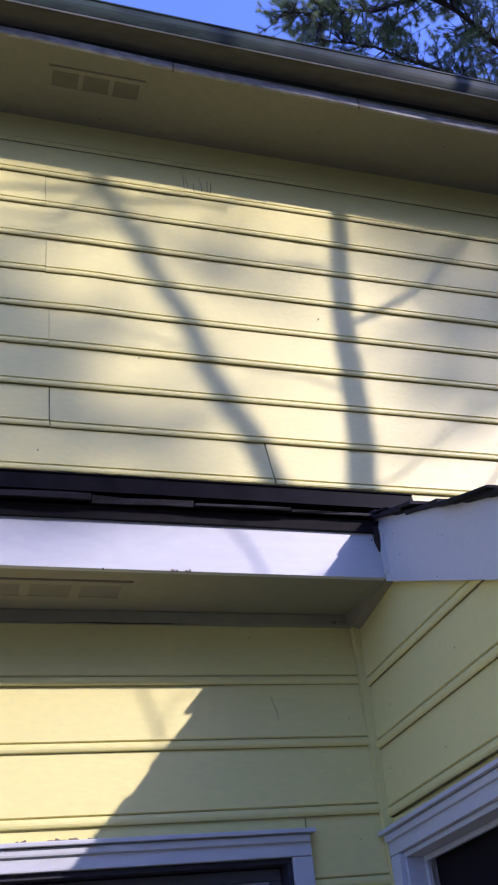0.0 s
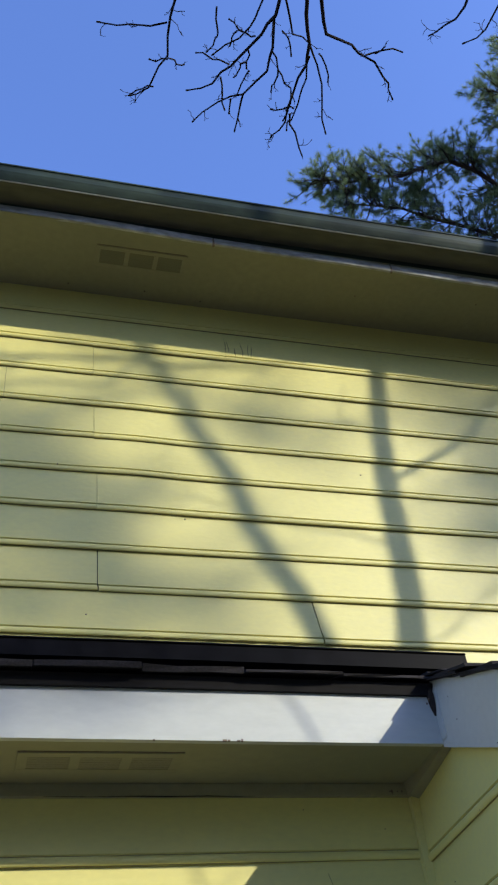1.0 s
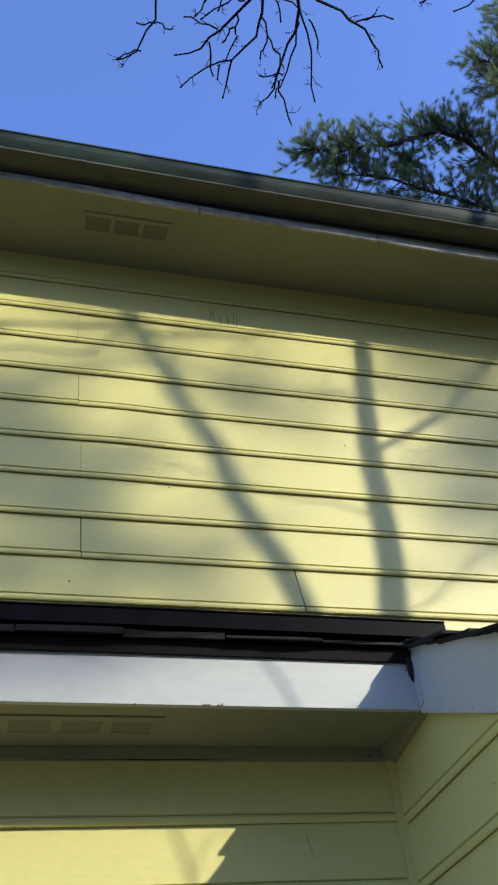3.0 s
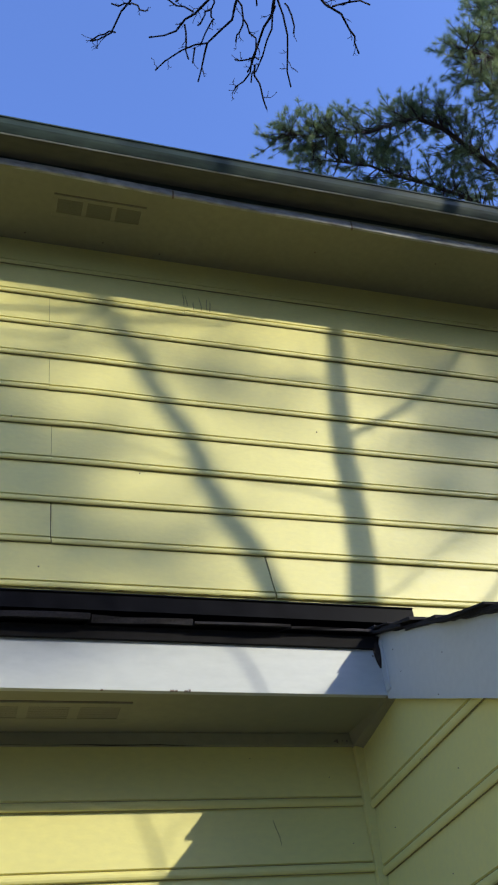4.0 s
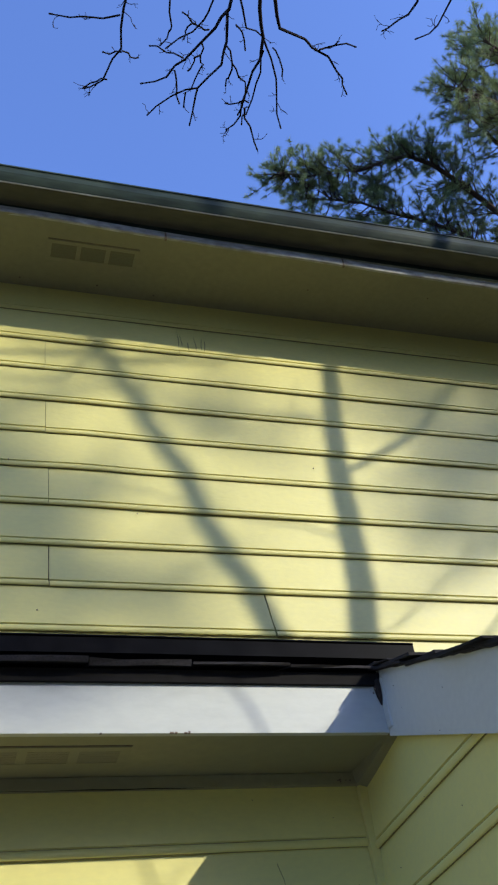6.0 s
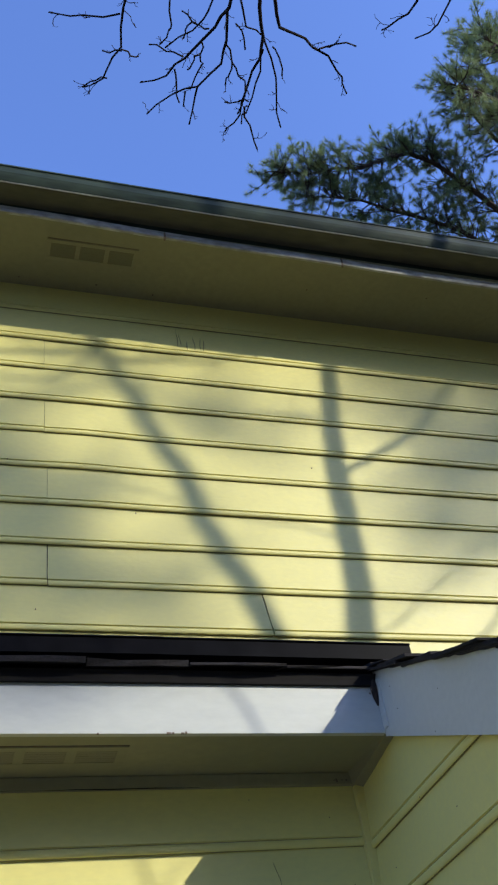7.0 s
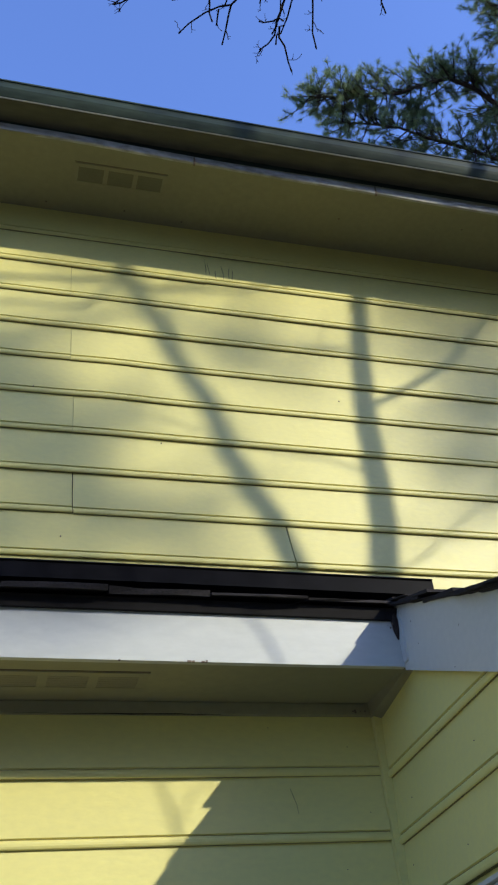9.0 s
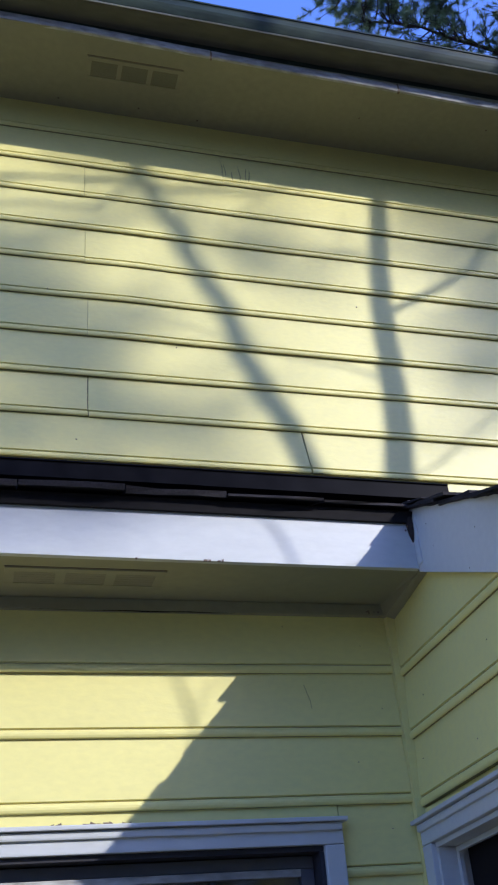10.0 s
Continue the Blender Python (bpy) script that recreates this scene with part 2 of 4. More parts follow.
tagged(solid("fascia_upper", boxed(-5.3, 8.3, -0.425, -0.40, S_UP + 0.021, 5.79), GUTTER), "dark fascia board behind the gutter", "fascia", kind="structure")
strip = empty("drip_strip", (0, -0.427, 5.5565))
tagged(strip, "greyish white worn trim strip along the upper soffit edge", "trim strip", kind="structure")
strip_rng = random.Random(4)


def sag(x):
    u = min(max(x - 1.83, -1.3), 1.6)
    return 0.006 - 0.024 * u + 0.003 * u * u


for a, b in ((-5.3, 0.10), (0.104, 1.43), (1.436, 2.372), (2.382, 5.2), (5.206, 8.3)):
    drop, tip = strip_rng.uniform(-0.003, 0.003), strip_rng.uniform(-0.004, 0.004)
    piece = extrude([(0.0, 0.0), (0.013, -0.001), (0.013, 0.034), (0.0015, 0.040), (-0.003, 0.040), (-0.004, 0.008)], "x", a, b, 12,
                    lambda s, d=drop, tp=tip, a=a: (0.002 * math.sin(s * 5), d + tp * (s - a) / 3 + sag(s) + 0.0015 * math.sin(s * 9)))
    part("strip_length", piece, STRIP, strip)
part("seam_cover", boxed(2.373, 2.381, -0.0055, 0.01, -0.018, 0.042, 0.002), BARE, strip, "rusty seam between strip lengths")
part("seam_cover", boxed(1.428, 1.437, -0.0055, 0.01, -0.004, 0.042, 0.002), BARE, strip, "rusty seam between strip lengths")

gutter = tagged(empty("gutter", (0, -0.43, 5.674)), "green-grey metal gutter along the upper eave", "gutter")
trough = [(0.002, 0.085), (0.002, -0.036), (-0.100, -0.034), (-0.115, -0.031), (-0.118, -0.028), (-0.125, -0.018), (-0.136, 0.003), (-0.142, 0.018), (-0.143, 0.046), (-0.147, 0.060),
          (-0.140, 0.062), (-0.138, 0.046), (-0.136, 0.018), (-0.129, 0.003), (-0.116, -0.020), (-0.098, -0.029), (-0.003, -0.031), (-0.003, 0.085)]
gut = extrude(trough, "x", -5.4, 8.4, 46, lambda s: (0.003 * math.sin(s * 1.7), 0.003 * math.sin(s * 1.1 + 1) + 0.014 * min(1.0, max(0.0, (2.0 - s) / 1.4))))
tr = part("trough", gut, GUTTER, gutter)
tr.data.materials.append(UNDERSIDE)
# Down-facing faces take the colour with the bounce light in it.
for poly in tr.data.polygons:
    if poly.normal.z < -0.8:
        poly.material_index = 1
part("lip", extrude([(-0.150, 0.056), (-0.138, 0.056), (-0.136, 0.064), (-0.142, 0.068), (-0.150, 0.065)], "x", -5.4, 8.4, 46, lambda s: (0.003 * math.sin(s * 1.7), 0.003 * math.sin(s * 1.1 + 1) + 0.014 * min(1.0, max(0.0, (2.0 - s) / 1.4)))), GUTTER, gutter)
part("bead", extrude([(-0.1205, -0.0290), (-0.117, -0.0318), (-0.112, -0.030), (-0.1190, -0.0260)], "x", -5.4, 8.4, 46, lambda s: (0.003 * math.sin(s * 1.7), 0.003 * math.sin(s * 1.1 + 1) + 0.014 * min(1.0, max(0.0, (2.0 - s) / 1.4)))), BEAD, gutter, "bottom bead with the sun highlight in its colour")


# ---- soffit vents: three screened panels in a painted frame ----
def soffit_vent(x, y, z, width, depth, label, paint, mesh, bar=0.022):
    """x, y: the middle; z: the soffit's underside."""
    v = tagged(empty("soffit_vent", (x, y, z)), label, "soffit vent", group="soffit vents")
    w, d = width / 2, depth / 2
    pane = (width - 4 * bar) / 3
    for y0, y1 in ((-d - bar, -d), (d, d + bar)):
        part("frame_rail", boxed(-w, w, y0, y1, -0.004, 0.004, 0.0015), paint, v)
    for k in range(4):
        x0 = -w + k * (pane + bar)
        part("frame_bar", boxed(x0, x0 + bar, -d, d, -0.0035, 0.004), paint, v)
    for k in range(3):
        x0 = -w + bar + k * (pane + bar)
        part("screen", boxed(x0, x0 + pane, -d, d, -0.0016, 0.003), mesh, v)
        for j in range(5):
            yy = -d + (j + 0.5) * depth / 5
            part("slat", boxed(x0, x0 + pane, yy - 0.003, yy + 0.003, -0.0020, -0.0010), mesh, v)
    part("front_gap", boxed(-w, w, -d - bar - 0.0058, -d - bar - 0.004, -0.002, 0.002), BARE, v, "dark gap beside the frame")
    return v


soffit_vent(1.100, -0.242, S_UP, 0.455, 0.085, "painted three-panel vent in the upper soffit", SOFFIT, SCREEN)

# ---- lower eave ----
S_LOW = 2.840
YF = -0.79          # front of the fascia
tagged(solid("soffit_lower", boxed(-5, X_WING + 0.018, YF + 0.02, Y_LOW + 0.02, S_LOW, S_LOW + 0.015), SOFFIT), "yellow painted soffit under the low eave, shade in its colour", "soffit", kind="structure")
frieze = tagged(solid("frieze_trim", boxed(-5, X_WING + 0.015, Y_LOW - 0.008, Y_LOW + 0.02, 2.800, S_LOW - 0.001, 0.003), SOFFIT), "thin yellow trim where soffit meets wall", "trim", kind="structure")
gap = bmesh.new()
tube(gap, [(0.72 + 0.07 * k, Y_LOW - 0.0075, 2.7996 + 0.0008 * math.sin(2.1 * k)) for k in range(10)], [0.0004, 0.0007, 0.0005, 0.0010, 0.0016, 0.0020, 0.0014, 0.0017, 0.0009, 0.0004], 5)
part("open_joint", gap, DARK, frieze, "dark open joint below the trim")
fascia = extrude([(YF, S_LOW - 0.004), (YF + 0.02, S_LOW - 0.004), (YF + 0.02, 2.995), (YF, 2.995)], "x", -5, X_WING - 0.026, 40, lambda s: (0.0015 * math.sin(3 * s), 0.0025 * math.sin(2.2 * s + 1)))
fas = tagged(solid("fascia_lower", fascia, WHITE), "white painted fascia board of the low eave, paint chipped below", "fascia", kind="structure")
chip_rng = random.Random(9)
for x, w in ((1.188, 0.006), (1.200, 0.004), (1.228, 0.005), (1.238, 0.003), (0.99, 0.003)):
    part("paint_chip", boxed(x - w, x + w, YF - 0.0016, YF + 0.004, S_LOW - 0.0058, S_LOW - 0.003 + chip_rng.uniform(0, 0.004)), BARE, fas, "bare wood chip in the paint")
soffit_vent(0.864, -0.627, S_LOW, 0.46, 0.082, "painted three-panel vent in the low soffit", SOFFIT, PAINTED_SCREEN, 0.028)
# This black strip also paints the shingle overhang's shadow on the fascia.
tagged(solid("drip_edge", extrude([(YF - 0.012, 2.982), (YF - 0.004, 2.980), (YF + 0.0, 3.0), (YF + 0.03, 3.02), (YF + 0.03, 3.032), (YF - 0.018, 3.018)], "x", -5, X_WING - 0.03, 30, lambda s: (0.0, 0.003 * math.sin(1.9 * s))), DRIP), "black drip edge under the shingles, overhang shadow in its colour", "drip edge", kind="structure")

ret = bmesh.new()
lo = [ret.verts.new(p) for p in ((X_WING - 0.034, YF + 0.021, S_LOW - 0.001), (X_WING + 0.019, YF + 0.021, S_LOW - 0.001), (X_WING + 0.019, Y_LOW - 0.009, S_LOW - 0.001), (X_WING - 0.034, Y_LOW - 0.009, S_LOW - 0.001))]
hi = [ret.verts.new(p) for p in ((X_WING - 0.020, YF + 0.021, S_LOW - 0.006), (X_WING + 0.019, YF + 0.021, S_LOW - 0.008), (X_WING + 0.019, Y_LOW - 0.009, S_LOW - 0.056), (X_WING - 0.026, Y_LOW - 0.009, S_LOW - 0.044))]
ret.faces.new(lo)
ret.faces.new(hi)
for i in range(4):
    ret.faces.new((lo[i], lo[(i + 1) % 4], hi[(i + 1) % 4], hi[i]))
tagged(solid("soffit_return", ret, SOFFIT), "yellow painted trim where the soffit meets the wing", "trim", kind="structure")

# rake board of the wing, running down with the roof
rk0, rk1 = -2.75, YF + 0.004
outline = [(rk1, roof_z(rk1) - 0.229), (rk1, roof_z(rk1) - 0.016), (rk0, roof_z(rk0) - 0.016), (rk0, roof_z(rk0) - 0.252)]
rb = extrude(outline, "x", X_WING - 0.025, X_WING + 0.019)
tagged(solid("rake_board", rb, WHITE), "white painted sloping rake board of the wing", "rake board", kind="structure")
tagged(solid("corner_block", boxed(X_WING - 0.030, X_WING - 0.005, YF - 0.03, YF + 0.0, S_LOW + 0.002, 3.0, 0.004), WHITE), "white joint board where fascia meets rake", "trim", kind="structure")

# lower roof deck
deck = extrude([(EAVE_Y + 0.012, EAVE_Z - 0.022), (0.02, roof_z(0.02) - 0.024), (0.02, roof_z(0.02) - 0.05), (EAVE_Y + 0.03, EAVE_Z - 0.045)], "x", -5, X_WING)
roof_low = tagged(solid("roof_lower", deck, SHINGLE), "dark charcoal shingled low roof", "roof", kind="structure")
deck2 = extrude([(-2.8, roof_z(-2.8) - 0.013), (0.02, roof_z(0.02) - 0.013), (0.02, roof_z(0.02) - 0.05), (-2.8, roof_z(-2.8) - 0.05)], "x", X_WING + 0.02, 8)
solid("wing_deck", deck2, SHINGLE, roof_low)

# rain diverter: a bent strip standing on the shingles above the eave
div_y = -0.62
div = tagged(empty("rain_diverter", (0, div_y, roof_z(div_y))), "dark brown metal rain diverter on the low roof", "rain diverter")
for a, b, up in ((-5, 1.232, 0.0014), (1.222, 2.098, 0.0)):
    wave = lambda s: (0.002 * math.sin(s * 3), 0.002 * math.sin(2.3 * s))
    part("upright", extrude([(-0.002 - up, 0.046), (0.002, 0.044), (0.006, 0.106), (0.002 - up, 0.108)], "x", a, b, 24, wave), DIVERTER, div)
    part("hem", extrude([(-0.0035 - up, 0.104), (0.0075, 0.104), (0.0065, 0.109), (-0.0025 - up, 0.1085)], "x", a, b, 24, wave), DIVERTER, div)
    part("flange", extrude([(0.002, 0.044), (0.06, 0.014), (0.16, 0.074), (0.16, 0.077), (0.06, 0.018), (0.003, 0.048)], "x", a, b, 24, wave), DIVERTER, div)


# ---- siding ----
def shade_laps(ob, n):
    """Puts lap and groove shade, with old dirt, into a board's colours."""
    ob.data.materials.append(SHADE_DIRT)
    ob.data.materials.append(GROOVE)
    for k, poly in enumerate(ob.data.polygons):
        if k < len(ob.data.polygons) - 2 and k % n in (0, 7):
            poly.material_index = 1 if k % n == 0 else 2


def board_outline(h, face):
    """Beaded lap board: butt edge, round bead, groove, tapering face."""
    return [(0.019, 0.0), (0.002, 0.0), (-0.002, 0.003), (-0.0042, 0.009), (-0.0042, 0.016), (-0.002, 0.022), (0.0005, 0.0240), (0.005, 0.0262), (0.005, 0.0288), (-0.0005, 0.0312),
            (0.001, 0.06), (0.0095, h + 0.004), (0.019, h + 0.004)]


side_rng = random.Random(21)


def boards(parent, axis, face, courses, spans, joints, swell=()):
    """Rows of boards on a wall: courses of (bottom, height); spans(z) gives the stretches; joints[k] where a row is cut."""
    for k, (z, hh) in enumerate(courses):
        for a, b in spans(z, hh):
            cuts = [a] + sorted(j for j in joints(k) if a + 0.05 < j < b - 0.05) + [b]
            for c, d in zip(cuts, cuts[1:]):
                tilt, lift, ph = side_rng.uniform(-0.0009, 0.0009), side_rng.uniform(-0.001, 0.001), side_rng.uniform(0, 6)
                n = max(2, min(10, int((d - c) / 0.35)))
                up = swell[k] if k < len(swell) else 0.0
                if up:
                    n = int((d - c) / 0.06) + 2
                sway = lambda s, c=c, d=d, tilt=tilt, lift=lift, ph=ph, up=up: (0.0012 * math.sin(2.1 * s + ph), lift + tilt * (s - (c + d) / 2) + 0.0016 * math.sin(1.7 * s + ph) + up * math.exp(-((s - 1.08) / 0.2) ** 2))
                tight = 0.0009 if axis == "x" and z > 4.1 else 0.0034 if 1.845 in (c, d) else 0.0022      # painted-over joints high up
                bm = extrude([(face + p, z + q) for p, q in board_outline(hh, face)], axis, c + tight, d - tight, n, sway)
                for end in (c, d):
                    if end == 0.930:      # a crooked joint
                        for v in bm.verts:
                            if abs(v.co.x - end) < 0.01:
                                v.co.x += 0.0035 * math.sin(38 * (v.co.z - z) + 2.6)
                    if end == 1.845:      # a crack that runs aslant
                        for v in bm.verts:
                            if abs(v.co.x - end) < 0.01:
                                v.co.x -= 0.10 * (v.co.z - z) - 0.003 * math.sin(60 * (v.co.z - z))
                shade_laps(part("board", bm, YELLOW, parent), 13)
                if d != b and axis == "x":
                    part("joint_gap", boxed(d - (0.026 if d == 1.845 else 0.004), d + 0.004, face + 0.012, face + 0.0185, z + 0.002, z + hh - 0.003), SHADE_DIRT if z > 4.1 else DARK, parent)


def upper_spans(z, h):
    return [(-5, 8)]


def upper_joints(k):
    # courses from the top: k = 0 is the one under the soffit
    left = {2: 0.898, 4: 0.905, 6: 0.922, 8: 0.930}
    more = {1: (1.566, 5.1), 3: (0.497, 4.0), 5: (-0.4, 4.4), 7: (-0.6, 5.4), 9: (1.845, 5.0), 0: (-0.9, 4.7)}
    return (left[k], left[k] - 3.66, left[k] + 3.66) if k in left else more.get(k, (-2.0, 4.5))


boards(wall_upper, "x", Y_UP, [(5.4 - 0.2 * k, 0.2) for k in range(12)], upper_spans, upper_joints, (0.0, 0.0, 0.002, 0.004, 0.007, 0.007, 0.003))

CAS = 0.058         # casing width round the openings


def lower_spans(z, h):
    if WIN[2] - 0.2 < z < WIN[3] + 0.07:
        return [(-5, WIN[0] - CAS - 0.001), (WIN[1] + CAS + 0.001, X_WING - 0.019)]
    return [(-5, X_WING - 0.019)]


boards(wall_lower, "x", Y_LOW, [(2.611 - 0.1947 * k, 0.1947) for k in range(13)], lower_spans, lambda k: (-1.7, -3.6) if k % 2 else (-2.6,))


def wing_spans(z, h):
    far = -2.6
    if z + h * 0.5 > 2.0:
        far = max(far, EAVE_Y + (z + h * 0.4 - EAVE_Z + 0.15) / SLOPE)
    if z < DOOR[3] + 0.07:
        return [(max(far, -2.6), DOOR[0] - CAS), (DOOR[1] + CAS + 0.001, Y_LOW - 0.012)]
    return [(far, Y_LOW - 0.012)]


def wing_boards():
    for k in range(13):
        z = 2.596 - 0.1965 * k
        tall = 0.252 if k == 0 else 0.1965
        for a, b in wing_spans(z, 0.1985):
            if b - a < 0.03:
                continue
            tilt = side_rng.uniform(-0.002, 0.002)
            bm = extrude([(X_WING + p, z + q) for p, q in board_outline(tall, X_WING)], "y", a, b, 12, lambda s, tilt=tilt: (0.0, tilt * 0.2 * s - 0.04 * (max(s, -1.6) + 0.45)))
            for v in bm.verts:      # cut to the roof's slope behind the rake board
                v.co.z = min(v.co.z, roof_z(v.co.y) - 0.05)
            shade_laps(part("board", bm, YELLOW, wall_wing), 13)


wing_boards()
part("board", boxed(WIN[0] - CAS, WIN[1] + CAS, Y_LOW + 0.008, Y_LOW + 0.0195, WIN[3] + 0.06, 2.224), YELLOW, wall_lower)
part("board", boxed(X_WING + 0.008, X_WING + 0.0195, DOOR[0] - CAS, DOOR[1] + CAS, DOOR[3] + 0.06, 2.20), YELLOW, wall_wing)
tagged(solid("corner_bead", extrude([(X_WING - 0.020, 0.0), (X_WING + 0.0, 0.0), (X_WING + 0.02, 0.0), (X_WING + 0.02, 2.797), (X_WING - 0.020, 2.797)], "y", Y_LOW - 0.014, Y_LOW + 0.02), YELLOW), "yellow painted inside corner strip", "trim", kind="structure")


# ---- window in the lower wall, seen at its head ----
def casing(parent, axis, lo, hi, z0, z1, face, lining):
    """White casing with a back band and a drip cap, round an opening in a wall."""
    def b(name, a0, a1, d0, d1, c0, c1, mat=WHITE, bevel=0.004, label=""):
        q = boxed(a0, a1, face - d1, face - d0, c0, c1, bevel) if axis == "x" else boxed(face - d1, face - d0, a0, a1, c0, c1, bevel)
        part(name, q, mat, parent, label)
    b("head_casing", lo - CAS, hi + CAS, -0.015, 0.020, z1, z1 + 0.058)
    b("head_band", lo - CAS + 0.002, hi + CAS - 0.002, -0.015, 0.030, z1 + 0.036, z1 + 0.0575, bevel=0.006)
    b("drip_cap", lo - CAS - 0.012, hi + CAS + 0.012, -0.015, 0.042, z1 + 0.059, z1 + 0.071, bevel=0.003)
    b("side_casing", lo - CAS, lo, -0.015, 0.020, z0, z1 - 0.001)
    b("side_casing", hi, hi + CAS, -0.015, 0.020, z0, z1 - 0.001)
    b("jamb", lo, lo + 0.014, -0.13, 0.004, z0, z1 - 0.016, lining, bevel=0.001)
    b("jamb", hi - 0.014, hi, -0.13, 0.004, z0, z1 - 0.016, lining, bevel=0.001)
    b("head_jamb", lo, hi, -0.13, 0.004, z1 - 0.015, z1 - 0.001, lining, bevel=0.001)


win = tagged(empty("window_1", (0, 0, 0)), "dark window with white casing and grey sash", "window", kind="structure")
casing(win, "x", WIN[0], WIN[1], WIN[2], WIN[3], Y_LOW, JAMB_SHADE)
part("sill", boxed(WIN[0] - 0.09, WIN[1] + 0.09, Y_LOW - 0.06, Y_LOW + 0.1, WIN[2] - 0.04, WIN[2], 0.005), WHITE, win)
ys = Y_LOW + 0.055
x0, x1 = WIN[0] + 0.016, WIN[1] - 0.016
part("top_rail", boxed(x0, x1, ys, ys + 0.03, 2.061, 2.094, 0.003), SASH, win)
# Paler than the sash: the sun on this rail is put into its colour.
part("inner_rail", boxed(x0 + 0.041, x1 - 0.041, ys - 0.006, ys + 0.028, 2.040, 2.060, 0.002), STRIP, win, "glazing rail with its sunlit look in the colour")
part("bottom_rail", boxed(x0, x1, ys, ys + 0.03, WIN[2], WIN[2] + 0.05, 0.003), SASH, win)
for a in (x0, x1 - 0.04):
    part("stile", boxed(a, a + 0.04, ys, ys + 0.03, WIN[2] + 0.05, 2.0605, 0.003), SASH, win)
edges = [x0 + 0.04] + [x1 - 0.04 - 0.255 * j for j in (4, 3, 2, 1)] + [x1 - 0.04]
for k, (g0, g1) in enumerate(zip(edges, edges[1:])):
    pane = part("pane", boxed(g0 + 0.004, g1 - 0.004, ys + 0.012, ys + 0.016, WIN[2] + 0.05, 2.0395), GLASS, win)
    pane.visible_shadow = False
    if k:
        part("muntin", boxed(g0 - 0.008, g0 + 0.008, ys + 0.004, ys + 0.024, WIN[2] + 0.05, 2.0395), SASH, win)

# ---- opening in the wing wall ----
dr = tagged(empty("door_1", (0, 0, 0)), "dark glazed door in a white cased frame", "door", kind="structure")
casing(dr, "y", DOOR[0], DOOR[1], DOOR[2], DOOR[3], X_WING, WHITE)
part("stop", boxed(X_WING + 0.05, X_WING + 0.062, DOOR[1] - 0.03, DOOR[1] - 0.0145, DOOR[2], DOOR[3] - 0.032), WHITE, dr)
part("stop", boxed(X_WING + 0.05, X_WING + 0.062, DOOR[0] + 0.0145, DOOR[0] + 0.03, DOOR[2], DOOR[3] - 0.032), WHITE, dr)
part("head_stop", boxed(X_WING + 0.05, X_WING + 0.062, DOOR[0] + 0.0145, DOOR[1] - 0.0145, DOOR[3] - 0.031, DOOR[3] - 0.0165), WHITE, dr)
# Near-black colour carries the shade inside the recessed opening.
leaf = part("leaf", boxed(X_WING + 0.085, X_WING + 0.125, DOOR[0] + 0.016, DOOR[1] - 0.016, DOOR[2], DOOR[3] - 0.018, 0.003), DARK, dr, "door leaf with the recess shade in its colour")

# ---- flakes of old caulk and paint above the casings ----
flake_rng = random.Random(3)


def flakes(parent, axis, a, b, face, z, count):
    bm = bmesh.new()
    for _ in range(count):
        s, w, h = flake_rng.uniform(a, b), flake_rng.uniform(0.006, 0.025), flake_rng.uniform(0.003, 0.008)
        d = face - flake_rng.uniform(0.004, 0.012)
        m = Matrix.Translation((s, d, z + h / 2) if axis == "x" else (d, s, z + h / 2)) @ Euler((flake_rng.uniform(-0.4, 0.4), flake_rng.uniform(-0.4, 0.4), 0)).to_matrix().to_4x4()
        bmesh.ops.create_cube(bm, size=1, matrix=m @ Matrix.Diagonal((w, 0.003, h, 1) if axis == "x" else (0.003, w, h, 1)))
    part("paint_flakes", bm, BARE, parent, "curled flakes of bare wood and paint")


flakes(win, "x", 0.72, 1.05, Y_LOW, WIN[3] + 0.072, 14)
flakes(dr, "y", -1.15, -0.72, X_WING, DOOR[3] + 0.072, 22)

# the wing has settled: its door frame leans with the siding
for ob in dr.children:
    for v in ob.data.vertices:
        v.co.z -= 0.045 * (v.co.y + 1.0)


# nail heads and insect spots on siding and soffit
spot_rng = random.Random(12)
for x, z in ((2.167, 4.511), (0.885, 3.690), (1.30, 4.18), (0.75, 4.43), (2.60, 4.02)):
    nb = bmesh.new()
    bmesh.ops.create_cone(nb, cap_ends=True, segments=8, radius1=0.003, radius2=0.0025, depth=0.004, matrix=Matrix.Translation((x, -0.0005, z)) @ Matrix.Rotation(radians(90), 4, "X"))
    part("nail_head", nb, BARE, wall_upper)

# ---- trees ----
def crooked(rng, start, way, length, bend, droop=0.0, steps=5):
    pts, p, d = [Vector(start)], Vector(start), Vector(way).normalized()
    for _ in range(steps):
        d = (d + Vector((rng.uniform(-bend, bend), rng.uniform(-bend, bend), rng.uniform(-bend, bend) - droop))).normalized()
        p = p + d * length / steps
        pts.append(p.copy())
    return pts


def taper(n, r0, r1):
    return [r0 + (r1 - r0) * k / (n - 1) for k in range(n)]


